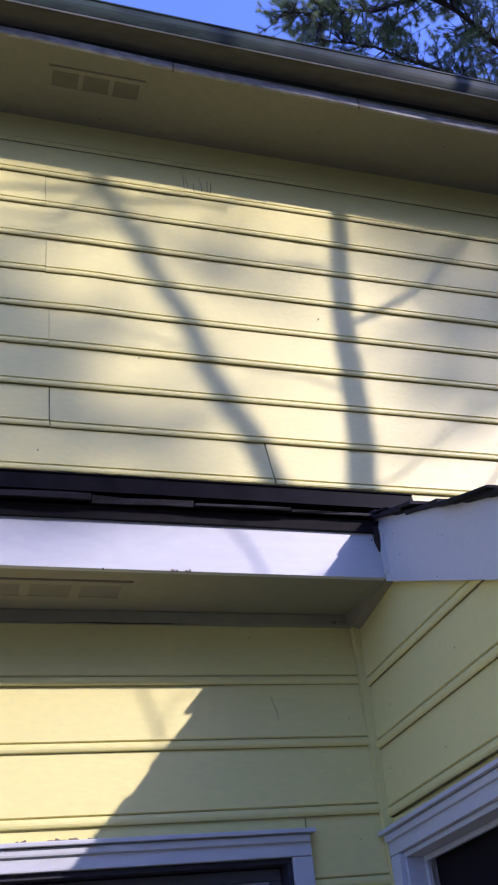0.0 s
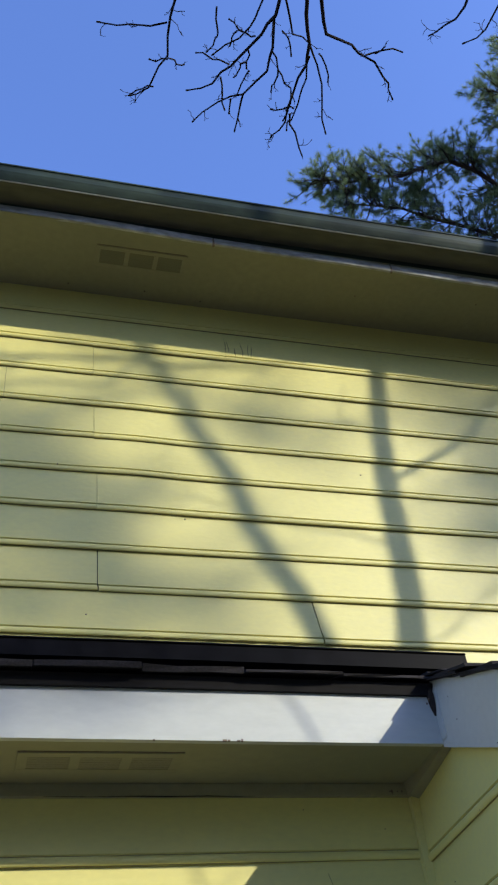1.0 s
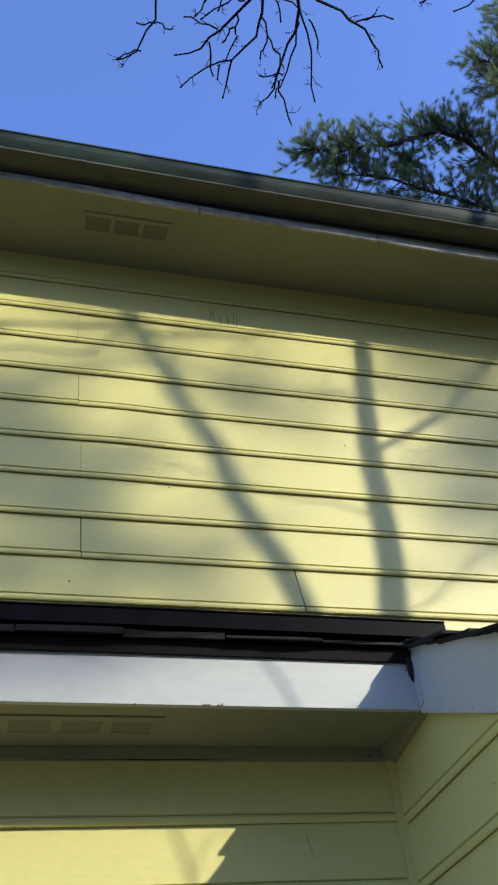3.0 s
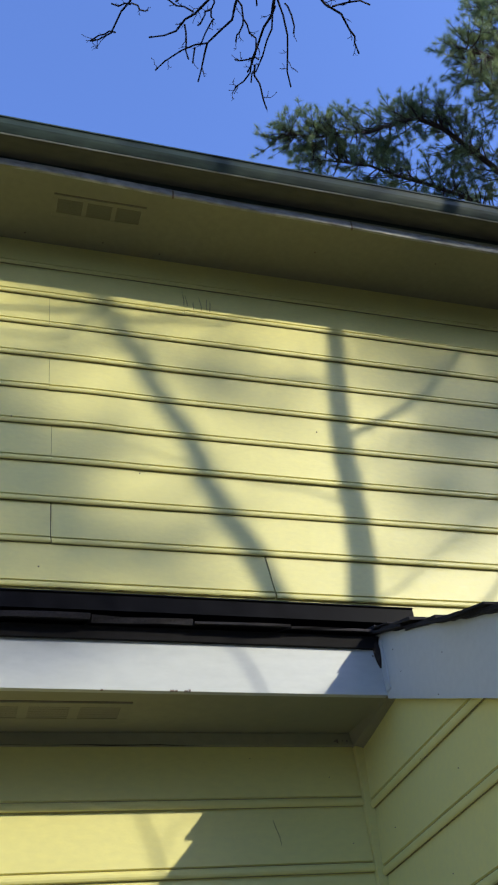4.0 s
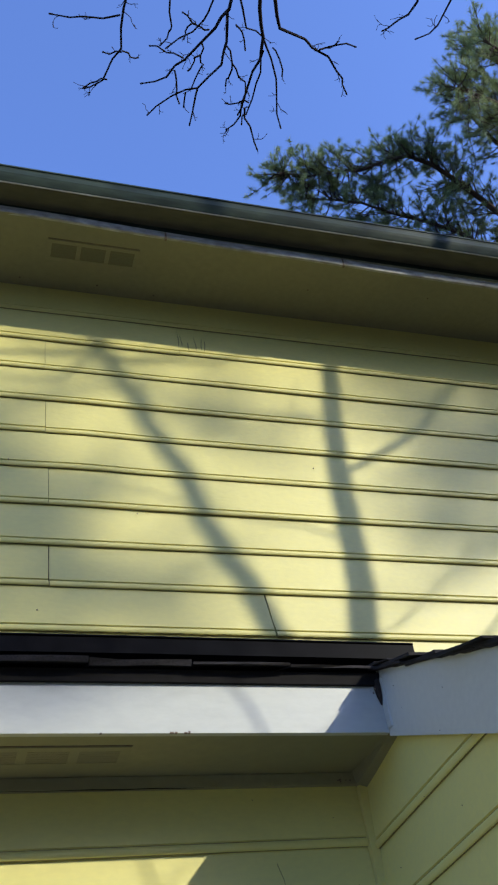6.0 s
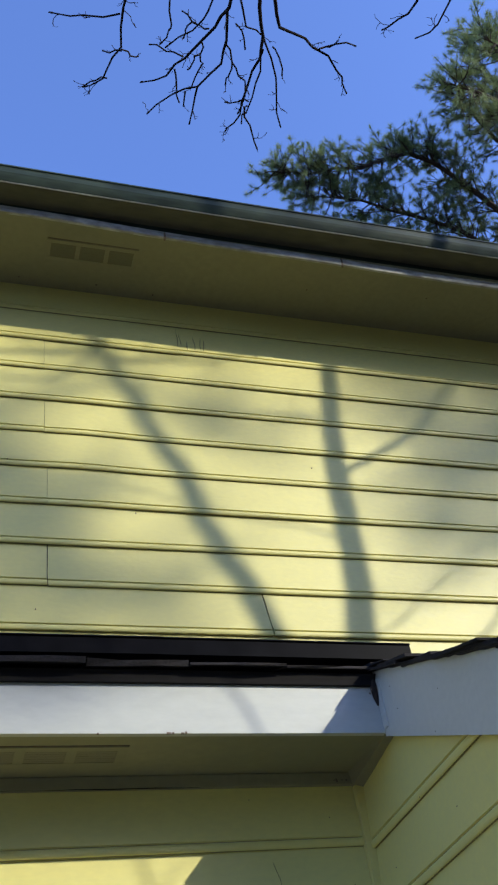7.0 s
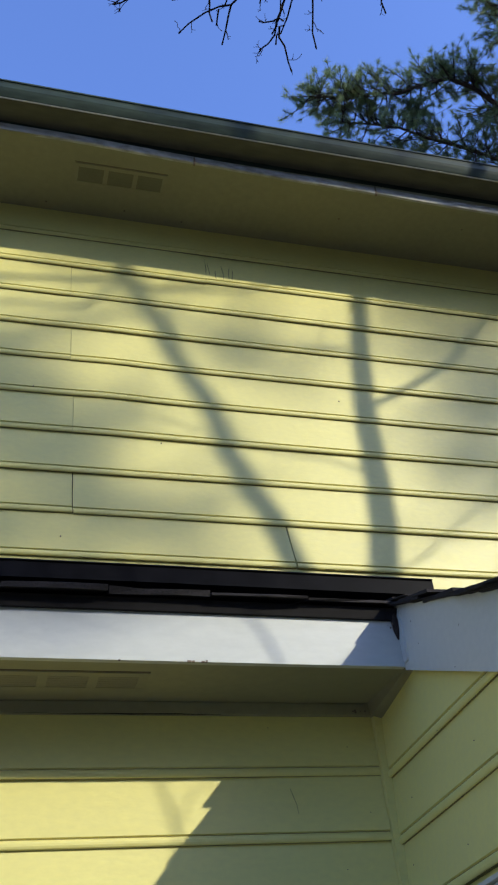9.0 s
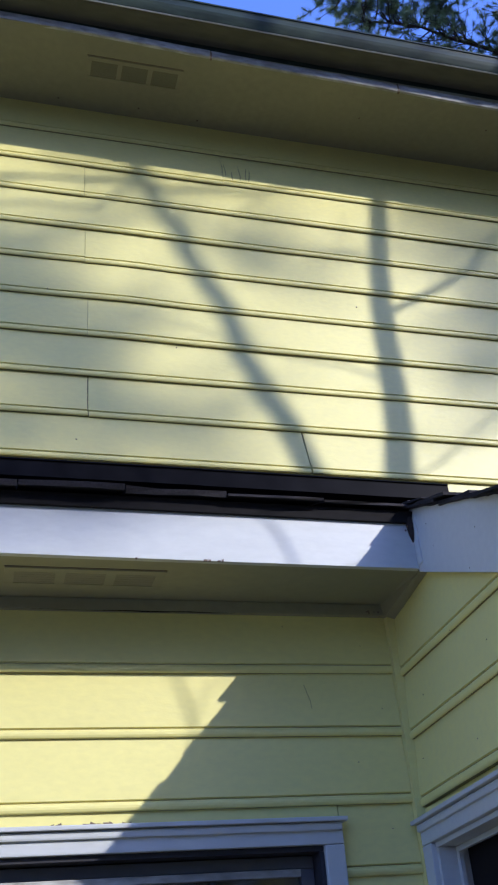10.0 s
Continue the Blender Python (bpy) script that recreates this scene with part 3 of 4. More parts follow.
def twigs(bm, rng, pts, r, length, count, depth=1, droop=0.0):
    """Short crooked side shoots with a knob at the end."""
    for _ in range(count):
        k = rng.randrange(1, len(pts))
        f = rng.random()
        base = pts[k - 1].lerp(pts[k], f)
        along = (pts[k] - pts[k - 1]).normalized()
        side = Vector((rng.uniform(-1, 1), rng.uniform(-1, 1), rng.uniform(-1, 1))).normalized()
        ln = length * rng.uniform(0.4, 1.0)
        q = crooked(rng, base, along * 0.8 + side * 0.75, ln, 0.55, droop, 4)
        tube(bm, q, taper(5, r * 0.75, r * 0.4), 4)
        tube(bm, [q[-1] - (q[-1] - q[-2]) * 0.15, q[-1] + (q[-1] - q[-2]) * 0.15], [r * 0.8, r * 0.6], 4)
        if depth:
            twigs(bm, rng, q, r * 0.75, length * 0.45, rng.randrange(1, 3), depth - 1, droop)


LIMB = [(2.9, -6.4, 5.2), (2.4, -5.0, 6.6), (1.75, -3.6, 7.5), (1.61, -2.53, 7.8), (1.87, -1.6, 7.77)]
BRANCHES = {
    "a": [(1.62, -2.4, 7.8), (1.42, -1.26, 7.85), (1.33, -0.73, 7.99), (1.33, -0.37, 8.05), (1.37, -0.06, 8.12), (1.28, 0.19, 8.11), (1.17, 0.31, 8.17)],
    "b": [(1.32, -0.31, 8.08), (1.08, -0.23, 8.12), (0.88, -0.16, 8.21)],
    "c": [(1.87, -1.6, 7.77), (1.94, -1.11, 7.81), (1.99, -0.57, 7.92), (1.94, -0.41, 7.96), (1.79, -0.14, 7.98), (1.7, 0.03, 8.02), (1.55, 0.15, 8.09)],
    "d": [(1.98, -0.56, 7.91), (2.05, -0.31, 8.01), (2.06, -0.13, 8.03), (1.95, 0.11, 8.1), (1.79, 0.22, 8.13), (1.65, 0.42, 8.16)],
    "e": [(1.95, 0.11, 8.1), (1.95, 0.25, 8.08), (1.96, 0.41, 8.11)],
    "f": [(1.87, -1.6, 7.77), (2.03, -1.19, 7.82), (2.18, -0.63, 7.89), (2.26, -0.44, 7.9), (2.29, -0.27, 7.93), (2.28, 0.03, 8.01), (2.29, 0.22, 8.02), (2.23, 0.37, 8.06)],
    "g": [(2.3, 0.14, 8.0), (2.37, 0.26, 7.97), (2.47, 0.43, 7.96)],
    "h": [(2.26, -0.44, 7.9), (2.39, -0.25, 8.01), (2.49, -0.03, 7.98), (2.61, 0.25, 8.02)],
    "i": [(2.03, -1.19, 7.82), (2.25, -0.72, 7.8), (2.33, -0.56, 7.82), (2.53, -0.51, 7.85), (2.73, -0.42, 7.86), (2.88, -0.29, 7.86), (2.96, -0.17, 7.89)],
}
MORE = {
    "j": [(2.65, -0.46, 7.85), (2.76, -0.5, 7.88), (2.92, -0.49, 7.94)],
    "k": [(2.0, -0.74, 7.88), (2.13, -0.48, 7.9), (2.26, -0.44, 7.9)],
    "l": [(1.94, -1.11, 7.81), (1.86, -0.52, 7.92), (1.8, -0.35, 7.97), (1.66, -0.18, 8.02)],
    "m": [(1.75, -3.6, 7.5), (2.6, -2.3, 7.75), (3.18, -1.41, 7.84), (3.24, -0.86, 7.97), (3.19, -0.69, 8.04), (3.14, -0.56, 8.12)],
    "n": [(3.18, -1.41, 7.84), (3.44, -1.14, 7.87), (3.44, -0.75, 7.95), (3.37, -0.59, 8.04)],
}


TWIGS_NEAR = {
    "tw_p": [(1.78, -0.15, 7.98), (1.67, -0.13, 8.05), (1.56, -0.12, 8.12)],
    "tw_q": [(1.88, -0.28, 7.97), (1.89, -0.19, 7.98), (1.86, -0.14, 7.99), (1.84, -0.04, 8.03)],
    "tw_r": [(1.89, -0.19, 7.98), (1.93, -0.12, 8.0), (1.91, -0.04, 8.02), (1.9, 0.1, 8.06)],
    "tw_s": [(1.75, -0.02, 8.04), (1.79, 0.1, 8.03), (1.83, 0.21, 8.02)],
    "tw_t": [(1.88, 0.18, 8.14), (1.89, 0.29, 8.13)],
    "tw_u": [(1.9, -0.39, 7.96), (1.85, -0.37, 8.02), (1.79, -0.37, 8.09), (1.73, -0.4, 8.11)],
    "tw_v": [(1.8, -0.35, 8.08), (1.77, -0.29, 8.08), (1.78, -0.21, 8.13)],
    "tw_w": [(1.62, -0.49, 8.06), (1.67, -0.31, 8.08), (1.66, -0.26, 8.08), (1.63, -0.14, 8.12)],
}
TWIGS_FAR = {
    "tw_x": [(2.05, -0.29, 8.0), (2.12, -0.18, 7.98), (2.19, -0.09, 7.98), (2.26, -0.02, 7.98), (2.27, 0.09, 7.98), (2.26, 0.19, 7.98)],
    "tw_y": [(2.12, -0.18, 7.98), (2.12, -0.07, 7.98), (2.12, 0.0, 8.0)],
    "tw_z": [(2.31, 0.08, 7.97), (2.24, 0.1, 7.98), (2.16, 0.15, 8.03)],
    "tw_A": [(2.29, -0.35, 7.91), (2.32, -0.18, 7.93), (2.33, 0.05, 7.98), (2.33, 0.2, 8.02), (2.32, 0.29, 8.03)],
    "tw_B": [(2.07, -0.46, 7.96), (2.13, -0.41, 7.98), (2.18, -0.3, 7.97)],
    "tw_C": [(2.36, -0.36, 7.95), (2.43, -0.29, 7.95), (2.48, -0.18, 7.94)],
    "tw_D": [(1.38, -0.02, 8.15), (1.34, -0.0, 8.18), (1.26, 0.03, 8.2)],
    "tw_E": [(1.38, -0.03, 8.15), (1.45, 0.02, 8.18), (1.51, 0.03, 8.22)],
    "tw_F": [(1.31, 0.18, 8.11), (1.24, 0.22, 8.13), (1.16, 0.31, 8.17)],
}


def smooth_path(rng, pts, wob):
    out = []
    pts = [Vector(p) for p in pts]
    for a, b in zip(pts, pts[1:]):
        out.append(a)
        out.append(a.lerp(b, rng.uniform(0.4, 0.6)) + Vector((rng.uniform(-wob, wob), rng.uniform(-wob, wob), rng.uniform(-wob, wob))))
    out.append(pts[-1])
    return out


def bare_tree():
    rng = random.Random(5)
    tree = tagged(empty("bare_tree", (3.2, -6.9, 0)), "bare winter tree with dark crooked twigs", "tree")
    off = Vector((3.2, -6.9, 0))
    bm = bmesh.new()
    tube(bm, [(0, 0, -0.1), (0.02, 0.05, 1.2), (-0.1, 0.2, 3.2), (-0.3, 0.5, 5.2)], [0.2, 0.15, 0.12, 0.09], 10)
    part("trunk", bm, BARK, tree)
    bm = bmesh.new()
    limb = [Vector(p) - off for p in LIMB]
    tube(bm, limb, [0.085, 0.07, 0.055, 0.045, 0.03], 8)
    part("limb", bm, BARK, tree)
    heavy = {"c": 0.0165, "f": 0.016, "i": 0.014, "a": 0.013, "d": 0.011, "m": 0.014}
    for key, pts in {**BRANCHES, **MORE, **TWIGS_NEAR, **TWIGS_FAR}.items():
        bm = bmesh.new()
        path = smooth_path(rng, [Vector(p) - off for p in pts], 0.018)
        r = heavy.get(key, 0.0078 if len(key) == 1 else 0.0066)
        tube(bm, path, taper(len(path), r, 0.0054), 6)
        twigs(bm, rng, path[len(path) // 3:], 0.0043, 0.13 if len(key) == 1 else 0.08, len(pts) - 1)
        tube(bm, [path[-1] - (path[-1] - path[-2]) * 0.1, path[-1] + (path[-1] - path[-2]) * 0.12], [0.0072, 0.006], 5)
        part("branch", bm, BARK, tree)


bare_tree()


def tuft(verts, faces, rng, p, way, size, count):
    """A brush of long needles round the end of a shoot."""
    way = way.normalized()
    u = way.cross(Vector((0.3, 0.2, 0.9))).normalized()
    v = way.cross(u)
    for _ in range(count):
        a, open_ = rng.uniform(0, 6.283), rng.uniform(0.1, 2.0)
        d = (way * math.cos(open_) + (u * math.cos(a) + v * math.sin(a)) * math.sin(open_)).normalized()
        ln = size * rng.uniform(0.6, 1.0)
        b = p + way * size * rng.uniform(-0.30, 0.10)
        w = d.cross(way + Vector((0.01, 0.02, 0.03))).normalized() * 0.0018
        i = len(verts)
        verts += [b - w, b + w, b + d * ln]
        faces.append((i, i + 1, i + 2))


def pine(name, base, height, lean, limbs, label, seed, shoots, size=0.24, needles=34, bare=0.2, reach=1.0):
    """limbs: world paths of the main limbs, from the trunk to the tip."""
    rng = random.Random(seed)
    tree = tagged(empty(name, base), label, "tree")
    off = Vector(base)
    bm = bmesh.new()
    tube(bm, [(lean[0] * f, lean[1] * f, height * f - 0.2) for f in (0, 0.15, 0.4, 0.7, 0.9, 1.0)], [0.34, 0.27, 0.22, 0.16, 0.09, 0.03], 12)
    part("trunk", bm, PINE_BARK, tree)
    verts, faces = [], []
    for pts, count in zip(limbs, shoots):
        bm = bmesh.new()
        path = smooth_path(rng, [Vector(p) - off for p in pts], 0.06)
        tube(bm, path, taper(len(path), 0.075, 0.012), 7)
        n = len(path)
        for k in range(max(2, int(n * bare)), n):
            for _ in range(count):
                base_p = path[k - 1].lerp(path[k], rng.random())
                along = (path[k] - path[k - 1]).normalized()
                side = Vector((rng.uniform(-1, 1), rng.uniform(-1, 1), rng.uniform(-0.6, 1))).normalized()
                q = crooked(rng, base_p, along * 0.7 + side, reach * rng.uniform(0.35, 1.0) * (1.15 - 0.5 * k / n), 0.25, -0.03, 5)
                tube(bm, q, taper(6, 0.016, 0.006), 4)
                for j in range(2, 6):
                    for _ in range(1 + (j > 3)):
                        s2 = Vector((rng.uniform(-1, 1), rng.uniform(-1, 1), rng.uniform(-0.4, 1))).normalized()
                        d2 = ((q[j] - q[j - 1]).normalized() * 0.8 + s2).normalized()
                        e = q[j] + d2 * rng.uniform(0.1, 0.4)
                        tube(bm, [q[j], e], [0.006, 0.004], 3)
                        tuft(verts, faces, rng, e, d2 + Vector((0, 0, 0.3)), size, needles)
                tuft(verts, faces, rng, q[-1], q[-1] - q[-2] + Vector((0, 0, 0.1)), size, needles)
        tuft(verts, faces, rng, path[-1], path[-1] - path[-2], size, needles)
        part("limb", bm, PINE_BARK, tree)
    me = bpy.data.meshes.new("crown")
    me.from_pydata([tuple(v) for v in verts], [], faces)
    me.materials.append(NEEDLE)
    crown = new("crown", me)
    crown.parent = tree
    return tree


PINE_LIMBS = [
    [(12.39, 5.83, 15.07), (11.1, 6.1, 15.92), (9.82, 5.95, 16.89), (9.13, 5.82, 17.36), (8.43, 5.82, 17.73), (7.63, 6.35, 17.78), (6.72, 6.75, 17.92), (6.0, 6.93, 18.05)],
    [(12.45, 6.2, 14.33), (11.06, 6.66, 15.57), (10.01, 6.64, 16.32), (8.95, 6.7, 16.92), (7.76, 6.84, 17.42), (6.7, 7.12, 17.7)],
    [(12.4, 5.6, 15.68), (10.81, 5.16, 16.71), (9.9, 5.02, 17.4), (9.4, 4.81, 17.8), (9.0, 4.65, 18.15)],
    [(12.2, 5.4, 16.6), (11.4, 4.6, 17.0), (10.47, 3.59, 17.71), (9.7, 3.67, 18.15), (9.2, 3.61, 18.45)],
    [(12.5, 6.1, 14.03), (11.16, 7.05, 15.2), (10.14, 7.12, 15.89), (9.06, 7.15, 16.54), (7.9, 7.3, 17.05)],
    [(12.3, 5.4, 17.2), (10.6, 4.7, 17.2), (9.7, 4.2, 17.15), (8.8, 4.0, 17.1), (8.35, 4.0, 17.2)],
    [(12.3, 5.4, 17.6), (10.7, 4.6, 17.7), (9.8, 4.2, 17.9), (8.9, 4.0, 18.2)],
    [(12.3, 5.3, 18.2), (10.9, 4.5, 18.4), (9.9, 4.1, 18.8), (9.2, 4.0, 19.0)],
    [(12.3, 5.3, 18.8), (11.0, 4.4, 19.0), (10.3, 4.1, 19.3), (9.8, 4.0, 19.8)],
    [(12.3, 5.5, 16.6), (10.8, 4.9, 16.3), (10.0, 4.4, 16.4), (9.2, 4.1, 16.9)],
]
pine("pine_tree", (12.5, 5.8, 0), 23, (-0.2, -0.3), PINE_LIMBS, "tall pine with long dark green needles behind the house", 8, [13, 13, 6, 5, 13, 6, 5, 5, 5, 5], 0.15, 120, 0.2, 0.78)


# the forked tree in the yard, whose shadow lies on the upper wall
def yard_tree():
    rng = random.Random(17)
    K = 3.4
    base = Vector((2.15 + SIDE * K, -K, 0))
    tree = tagged(empty("forked_tree", base), "bare forked yard tree that shades the wall", "tree")
    bm = bmesh.new()
    fork = Vector((0.0, 0.0, 2.75 + RISE * K))
    tube(bm, [(0, 0, -0.1), (0.03, 0, 1.5), (-0.02, 0, 3.4), fork], [0.13, 0.085, 0.07, 0.06], 10)
    part("trunk", bm, BARK, tree)

    def shade(x, z, k=K):
        return Vector((x + SIDE * k, -k, z + RISE * k)) - base

    def along(*spots, k0=K, k1=K):
        return [shade(x, z, k0 + (k1 - k0) * i / (len(spots) - 1)) for i, (x, z) in enumerate(spots)]
    stems = [
        ([fork] + along((2.20, 3.3), (2.235, 3.634), (2.265, 3.774), (2.283, 3.95), (2.287, 4.10), (2.292, 4.26), (2.296, 4.428), (2.310, 4.604), (2.329, 4.79), (2.354, 4.985), (2.383, 5.191), (2.43, 6.2), (2.3, 7.6)), 0.062, 0.034, 0.004, 3),
        ([fork] + along((2.0, 3.20), (1.835, 3.614), (1.745, 3.881), (1.671, 4.019), (1.607, 4.163), (1.567, 4.315), (1.512, 4.47), (1.44, 4.596), (1.372, 4.725), (1.319, 4.879), (1.254, 4.999), (1.205, 5.12), (1.15, 5.275), (0.8, 5.9), (0.5, 7.0), k0=3.8, k1=7.0), 0.047, 0.032, 0.006, 4),
        (along((2.30, 4.44), (2.356, 4.522), (2.493, 4.61), (2.635, 4.701), (2.788, 4.815), (2.88, 4.926), (2.998, 5.064), (3.146, 5.235), (3.40, 5.5), (3.9, 6.4), k1=5.5), 0.017, 0.030, 0.004, 3),
        (along((1.20, 5.15), (1.134, 5.165), (0.944, 5.115), (0.759, 5.10), (0.5, 5.06), (0.1, 5.1), k0=4.8, k1=4.4), 0.018, 0.011, 0.008, 3),
        (along((1.20, 5.14), (1.355, 5.124), (1.5, 5.166), (1.644, 5.152), (1.8, 5.20), (2.0, 5.33), k0=4.8, k1=5.0), 0.016, 0.007, 0.008, 3),
        (along((1.16, 5.2), (0.972, 4.943), (0.843, 4.936), (0.69, 4.938), (0.4, 4.85), k0=5.0, k1=4.6), 0.011, 0.008, 0.008, 2),
        (along((2.15, 1.75), (1.5, 1.85), (1.0, 1.95), (0.77, 2.05), (0.75, 2.2), (0.69, 2.36), (0.59, 2.5), (0.46, 2.8)), 0.006, 0.0045, 0.004, 0),
        (along((0.76, 2.12), (0.82, 2.24), (0.92, 2.28), (1.05, 2.36)), 0.003, 0.002, 0.004, 0),
        (along((2.2, 3.2), (2.62, 3.44), (2.95, 3.75), (3.2, 4.2), (3.5, 5.0)), 0.009, 0.007, 0.006, 1),
    ]
    for pts, r0, r1, wob, shoots in stems:
        bm = bmesh.new()
        path = smooth_path(rng, pts, wob)
        tube(bm, path, taper(len(path), r0, r1), 8)
        for _ in range(shoots):
            k = rng.randrange(2, len(path))
            side = Vector((rng.uniform(-1, 1), rng.uniform(-1, 1), rng.uniform(-0.1, 0.9))).normalized()
            q = crooked(rng, path[k], side, rng.uniform(0.5, 1.4), 0.3, 0, 6)
            tube(bm, q, taper(7, 0.0065, 0.003), 5)
            twigs(bm, rng, q, 0.004, 0.5, 4, 0)
        part("stem", bm, BARK, tree)


yard_tree()


# pines farther off in the yard, whose needles dapple the light
def dapple_pine(trunk, spots, seed, needles, shoots):
    """trunk: where its shadow would stand along the wall; spots: (x, z) on the wall that its limb ends shade."""
    far = 13.0
    foot = Vector((trunk + SIDE * far, -far - 1.0, 0))
    limbs = []
    for x, z in spots:
        tip = Vector((x + SIDE * far, -far, z + RISE * far))
        root = Vector((foot.x, foot.y, tip.z + 1.0))
        limbs.append([root, root.lerp(tip, 0.4) + Vector((0, 0, 1.1)), root.lerp(tip, 0.75) + Vector((0, 0, 1.0)), tip + (root - tip).normalized() * 0.35 + Vector((0, 0, 0.3)), tip])
    pine("pine_tree", foot, 21, (0, 0), limbs, "tall yard pine that dapples the sunlight", seed, [shoots] * len(limbs), 0.24, needles, 0.8, 0.7)


dapple_pine(7.5, ((3.6, 4.9), (3.3, 4.5), (3.25, 4.95), (3.05, 4.1), (2.72, 4.22), (3.5, 3.9), (3.15, 4.65), (3.6, 4.3), (2.75, 5.1)), 14, 13, 4)
dapple_pine(-3.0, ((0.75, 3.65), (1.05, 3.72), (1.4, 3.68), (0.70, 4.1), (1.12, 4.12), (0.72, 4.5), (0.4, 4.0), (1.75, 4.62), (0.15, 2.4), (-0.1, 2.3)), 15, 9, 4)

# ---- shingles of the low roof: tabs lapped course over course ----
PITCH = math.atan(SLOPE)
shingle_rng = random.Random(77)


def tab_mesh(w, length, t, seed):
    rng = random.Random(seed)
    bm = bmesh.new()
    n = 3
    rows = []
    for j, y in enumerate((0.0, length)):
        for z in (0.0, t):
            rows.append([bm.verts.new((w * k / n, y + (rng.uniform(-0.004, 0.004) if j == 0 else 0), z + (rng.uniform(-0.003, 0.004) if j == 0 else 0))) for k in range(n + 1)])
    lo0, hi0, lo1, hi1 = rows
    for k in range(n):
        bm.faces.new((lo0[k], lo0[k + 1], hi0[k + 1], hi0[k]))
        bm.faces.new((hi0[k], hi0[k + 1], hi1[k + 1], hi1[k]))
        bm.faces.new((lo0[k + 1], lo0[k], lo1[k], lo1[k + 1]))
    bm.faces.new((lo0[0], hi0[0], hi1[0], lo1[0]))
    bm.faces.new((lo0[n], lo1[n], hi1[n], hi0[n]))
    bmesh.ops.recalc_face_normals(bm, faces=bm.faces)
    me = bpy.data.meshes.new("shingle")
    bm.to_mesh(me)
    bm.free()
    me.materials.append(SHINGLE)
    return me


TABS = [tab_mesh(0.298, 0.27, 0.009, k) for k in range(5)]
EDGES = [tab_mesh(0.298, 0.27, 0.013, 20 + k) for k in range(4)]
RAKE = [tab_mesh(0.298, 0.21, 0.007, 40 + k) for k in range(5)]
EAVE = [tab_mesh(0.296, 0.27, 0.022, 60 + k) for k in range(5)]
STEP = 0.135 * math.cos(PITCH)


def shingle(meshes, x, y, lift, raised=0.03, skew=0.012, thick=1.0):
    ob = new("shingle", meshes[shingle_rng.randrange(len(meshes))])
    ob.parent = roof_low
    ob.matrix_basis = Matrix.Translation((x, y, roof_z(y) - 0.012 + lift)) @ Matrix.Rotation(PITCH - raised + shingle_rng.uniform(-0.008, 0.008), 4, "X") @ Matrix.Rotation(shingle_rng.uniform(-skew, skew), 4, "Z") @ Matrix.Diagonal((1, 1, thick, 1))


for row in range(6):
    for k in range(12):
        x = X_WING - 0.02 - 0.3 * (k + 1) + (0.15 if row % 2 else 0.0)
        shingle(EAVE if row == 0 else TABS, x, EAVE_Y - (0.014 if row == 0 else 0.0) + row * STEP + shingle_rng.uniform(-0.008, 0.008), shingle_rng.uniform(-0.003, 0.003), thick=0.35 if row == 0 and k < 2 else 0.8)
# the wing's roof, from its rake edge inwards
for row in range(-15, 6):
    for k in range(3):
        if row >= 0 and k == 0 and row % 2:
            continue
        x = X_WING - 0.038 + 0.3 * k + shingle_rng.uniform(-0.006, 0.006) - (0.15 if row % 2 and k else 0.0)
        y = EAVE_Y + row * STEP + shingle_rng.uniform(-0.02, 0.02)
        if k:
            shingle(EDGES, x, y, shingle_rng.uniform(0.0, 0.006))
        else:      # curled tabs over a starter tab along the rake edge
            shingle(RAKE, x - shingle_rng.uniform(-0.004, 0.008), y + 0.07, 0.0, 0.03, 0.03)
            shingle(RAKE, x - shingle_rng.uniform(-0.012, 0.020), y, shingle_rng.uniform(0.009, 0.018), shingle_rng.uniform(0.05, 0.12), 0.07)


# ---- small dirt at the inner corner and the soffit ----
def crumbs(name, label, x, y, z, spread, count, seed):
    rng = random.Random(seed)
    bm = bmesh.new()
    for _ in range(count):
        at = Vector((x + rng.uniform(-spread, spread), y + rng.uniform(-0.012, 0.004), z + rng.uniform(-0.012, 0.006)))
        bmesh.ops.create_icosphere(bm, subdivisions=1, radius=rng.uniform(0.0015, 0.004), matrix=Matrix.Translation(at) @ Matrix.Diagonal((1, rng.uniform(0.4, 1), rng.uniform(0.5, 1.4), 1)))
    return tagged(solid(name, bm, BARE), label, "debris", kind="stuff")


crumbs("corner_debris", "dark crumbs of dirt in the soffit corner", 1.80, Y_LOW - 0.008, 2.812, 0.04, 9, 2)
crumbs("corner_stain", "brown rotten spot beside the fascia joint", 1.826, YF - 0.001, 2.965, 0.010, 9, 6)
for x, y in ((2.26, -0.20), (1.15, -0.05), (0.76, -0.04), (1.45, -0.03), (2.95, -0.25)):
    nb = bmesh.new()
    bmesh.ops.create_icosphere(nb, subdivisions=1, radius=0.006, matrix=Matrix.Translation((x, y, S_UP)) @ Matrix.Diagonal((1, 1, 0.5, 1)))
    part("nail_head", nb, BARE, bpy.data.objects["soffit_upper"])

mark = bmesh.new()
tube(mark, [(1.553, Y_LOW + 0.0035, 2.575), (1.560, Y_LOW + 0.002, 2.55), (1.568, Y_LOW + 0.001, 2.525), (1.570, Y_LOW - 0.0005, 2.50)], [0.0006, 0.0009, 0.0008, 0.0005], 5)
part("split", mark, SHADE_DIRT, wall_lower, "hairline split in the paint")

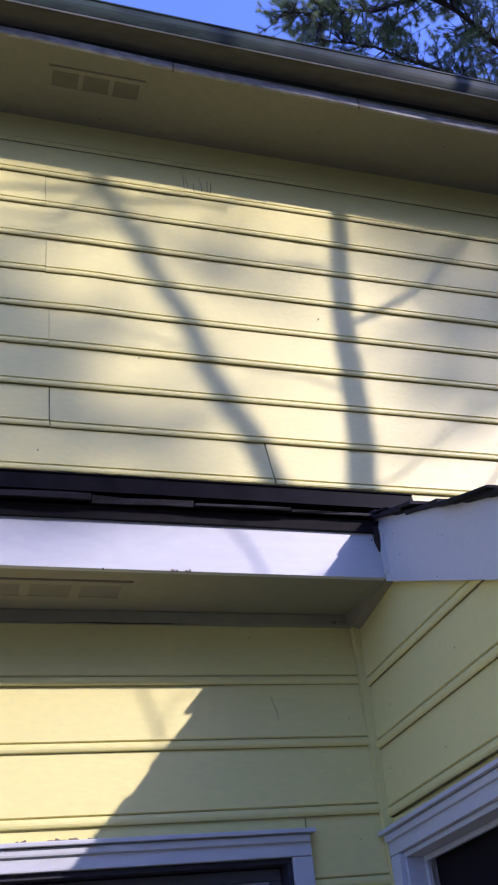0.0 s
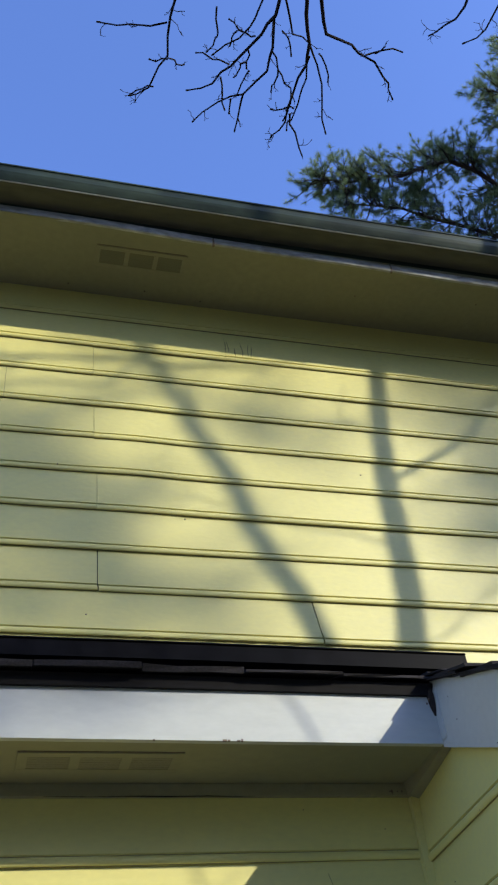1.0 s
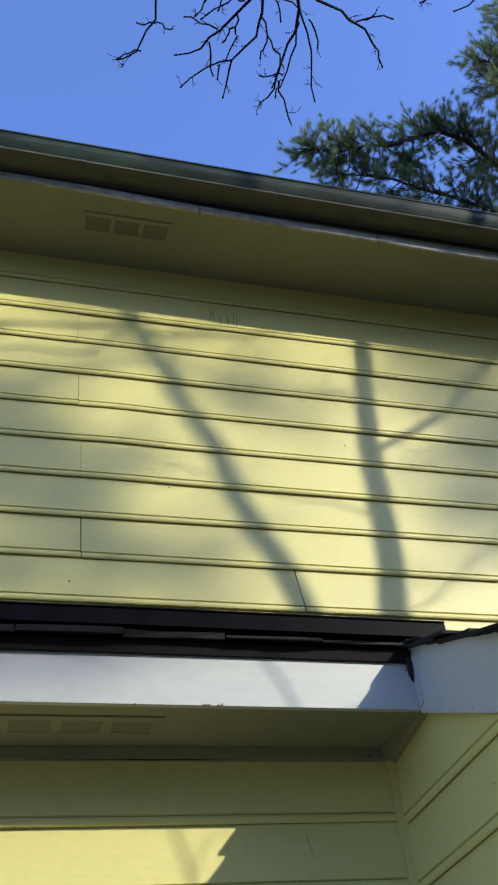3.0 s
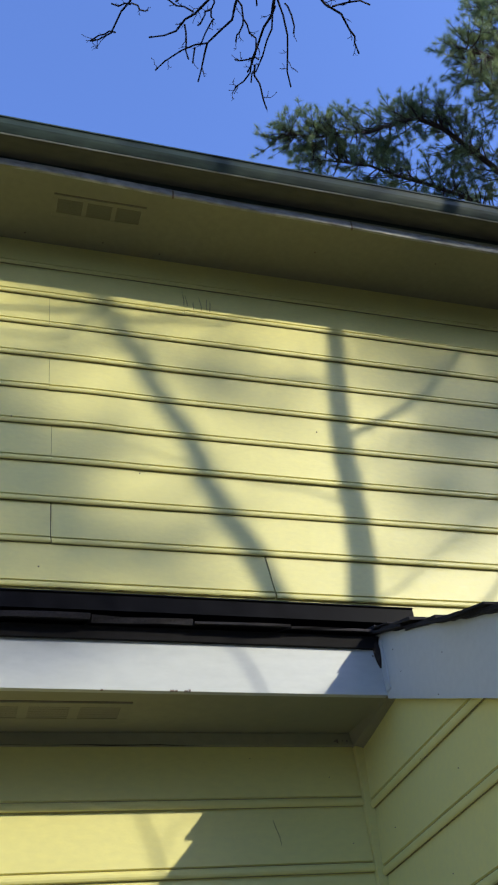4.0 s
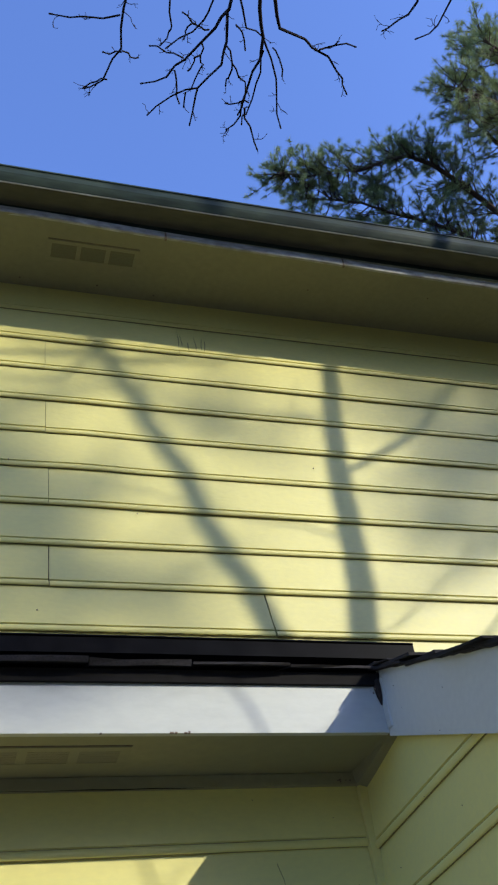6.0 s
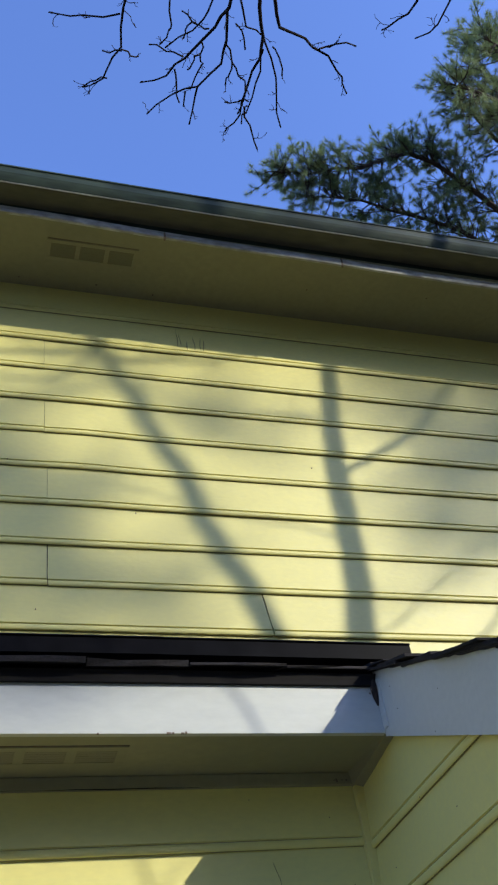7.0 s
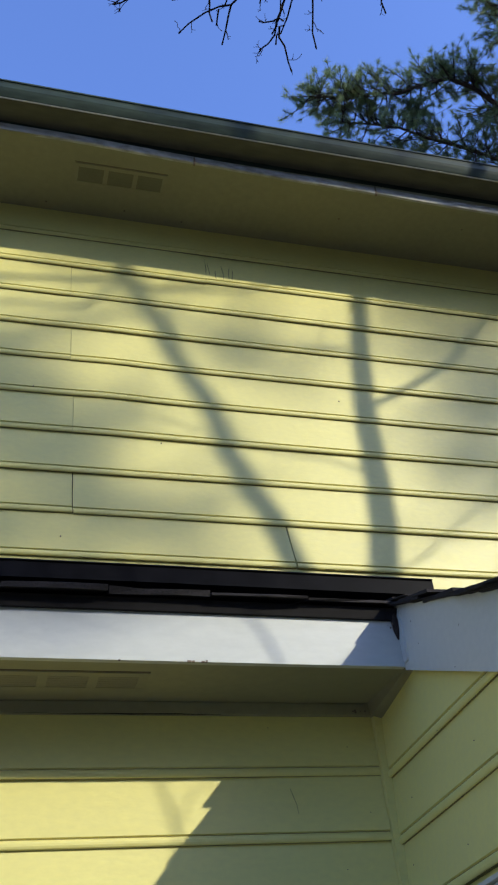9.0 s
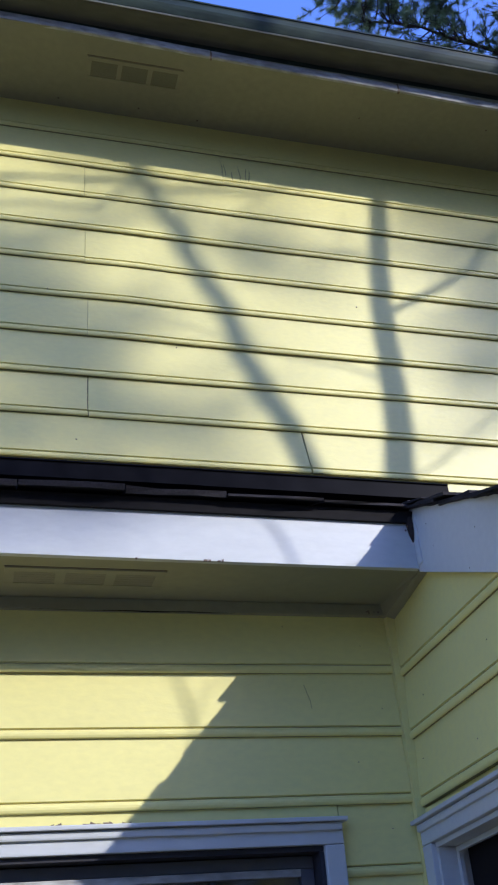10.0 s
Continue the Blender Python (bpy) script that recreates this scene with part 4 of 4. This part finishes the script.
# dirty water has run down from the top joint
for x, top, low in ((1.567, 5.385, 5.235), (1.582, 5.38, 5.262), (1.655, 5.37, 5.24), (1.69, 5.36, 5.25), (1.705, 5.345, 5.24), (1.62, 5.30, 5.236)):
    run = bmesh.new()
    zs = [top + (low - top) * k / 5 for k in range(6)]
    tube(run, [(x + 0.004 * math.sin(40 * z + x * 90), 0.0148 - 0.0115 * min(1.0, (5.404 - z) / 0.144) - (0.0012 if z < 5.262 else 0.0), z) for z in zs], [0.0022, 0.0032, 0.0038, 0.0034, 0.0032, 0.0022], 6)
    part("drip_run", run, STAIN, wall_upper, "dark run of dirty water")

# rotten wedge between fascia and rake board
rot = bmesh.new()
tube(rot, [(1.838, YF - 0.004, 3.002), (1.841, YF - 0.006, 2.975), (1.843, YF - 0.004, 2.945), (1.845, YF - 0.001, 2.92)], [0.012, 0.014, 0.011, 0.003], 7)
part("rotten_wedge", rot, ROT, fas, "brown rotten wood at the board's end")

# old caulk has torn open along the lowest course
tear_rng = random.Random(40)
x = 0.95
while x < 2.3:
    w = tear_rng.uniform(0.03, 0.16)
    tear = bmesh.new()
    n = 6
    tube(tear, [(x + w * k / n, -0.0015 - tear_rng.uniform(0, 0.002), 3.5992 + tear_rng.uniform(-0.0012, 0.0012)) for k in range(n + 1)],
         [0.0004] + [tear_rng.uniform(0.0006, 0.0022 if 1.7 < x < 2.0 else 0.0014) for k in range(n - 1)] + [0.0004], 5)
    part("open_caulk", tear, DARK, wall_upper, "torn dark caulk under the board")
    x += w + tear_rng.uniform(0.0, 0.06)

# insect spots and nail heads on the wing and its rake board
for y, z in ((-0.98, 2.628), (-0.86, 2.615), (-0.74, 2.425), (-0.62, 2.50), (-1.05, 2.52), (-0.55, 2.33), (-0.90, 2.30)):
    nb = bmesh.new()
    bmesh.ops.create_icosphere(nb, subdivisions=1, radius=0.0025, matrix=Matrix.Translation((X_WING - 0.0015, y, z)) @ Matrix.Diagonal((0.5, 1, 0.8, 1)))
    part("nail_head", nb, BARE, wall_wing)
for y, z in ((-0.90, 2.86), (-1.15, 2.80), (-1.08, 2.71), (-0.88, 2.94)):
    nb = bmesh.new()
    bmesh.ops.create_icosphere(nb, subdivisions=1, radius=0.0022, matrix=Matrix.Translation((X_WING - 0.0255, y, z)) @ Matrix.Diagonal((0.4, 1, 0.9, 1)))
    part("nail_head", nb, ROT, bpy.data.objects["rake_board"])
for x, z in ((1.755, 2.70), (1.50, 2.76), (1.70, 2.34), (1.80, 2.50), (1.78, 2.15), (0.95, 2.63)):
    nb = bmesh.new()
    bmesh.ops.create_icosphere(nb, subdivisions=1, radius=0.0022, matrix=Matrix.Translation((x, Y_LOW - 0.0005, z)) @ Matrix.Diagonal((1, 0.6, 0.7, 1)))
    part("nail_head", nb, BARE, wall_lower)
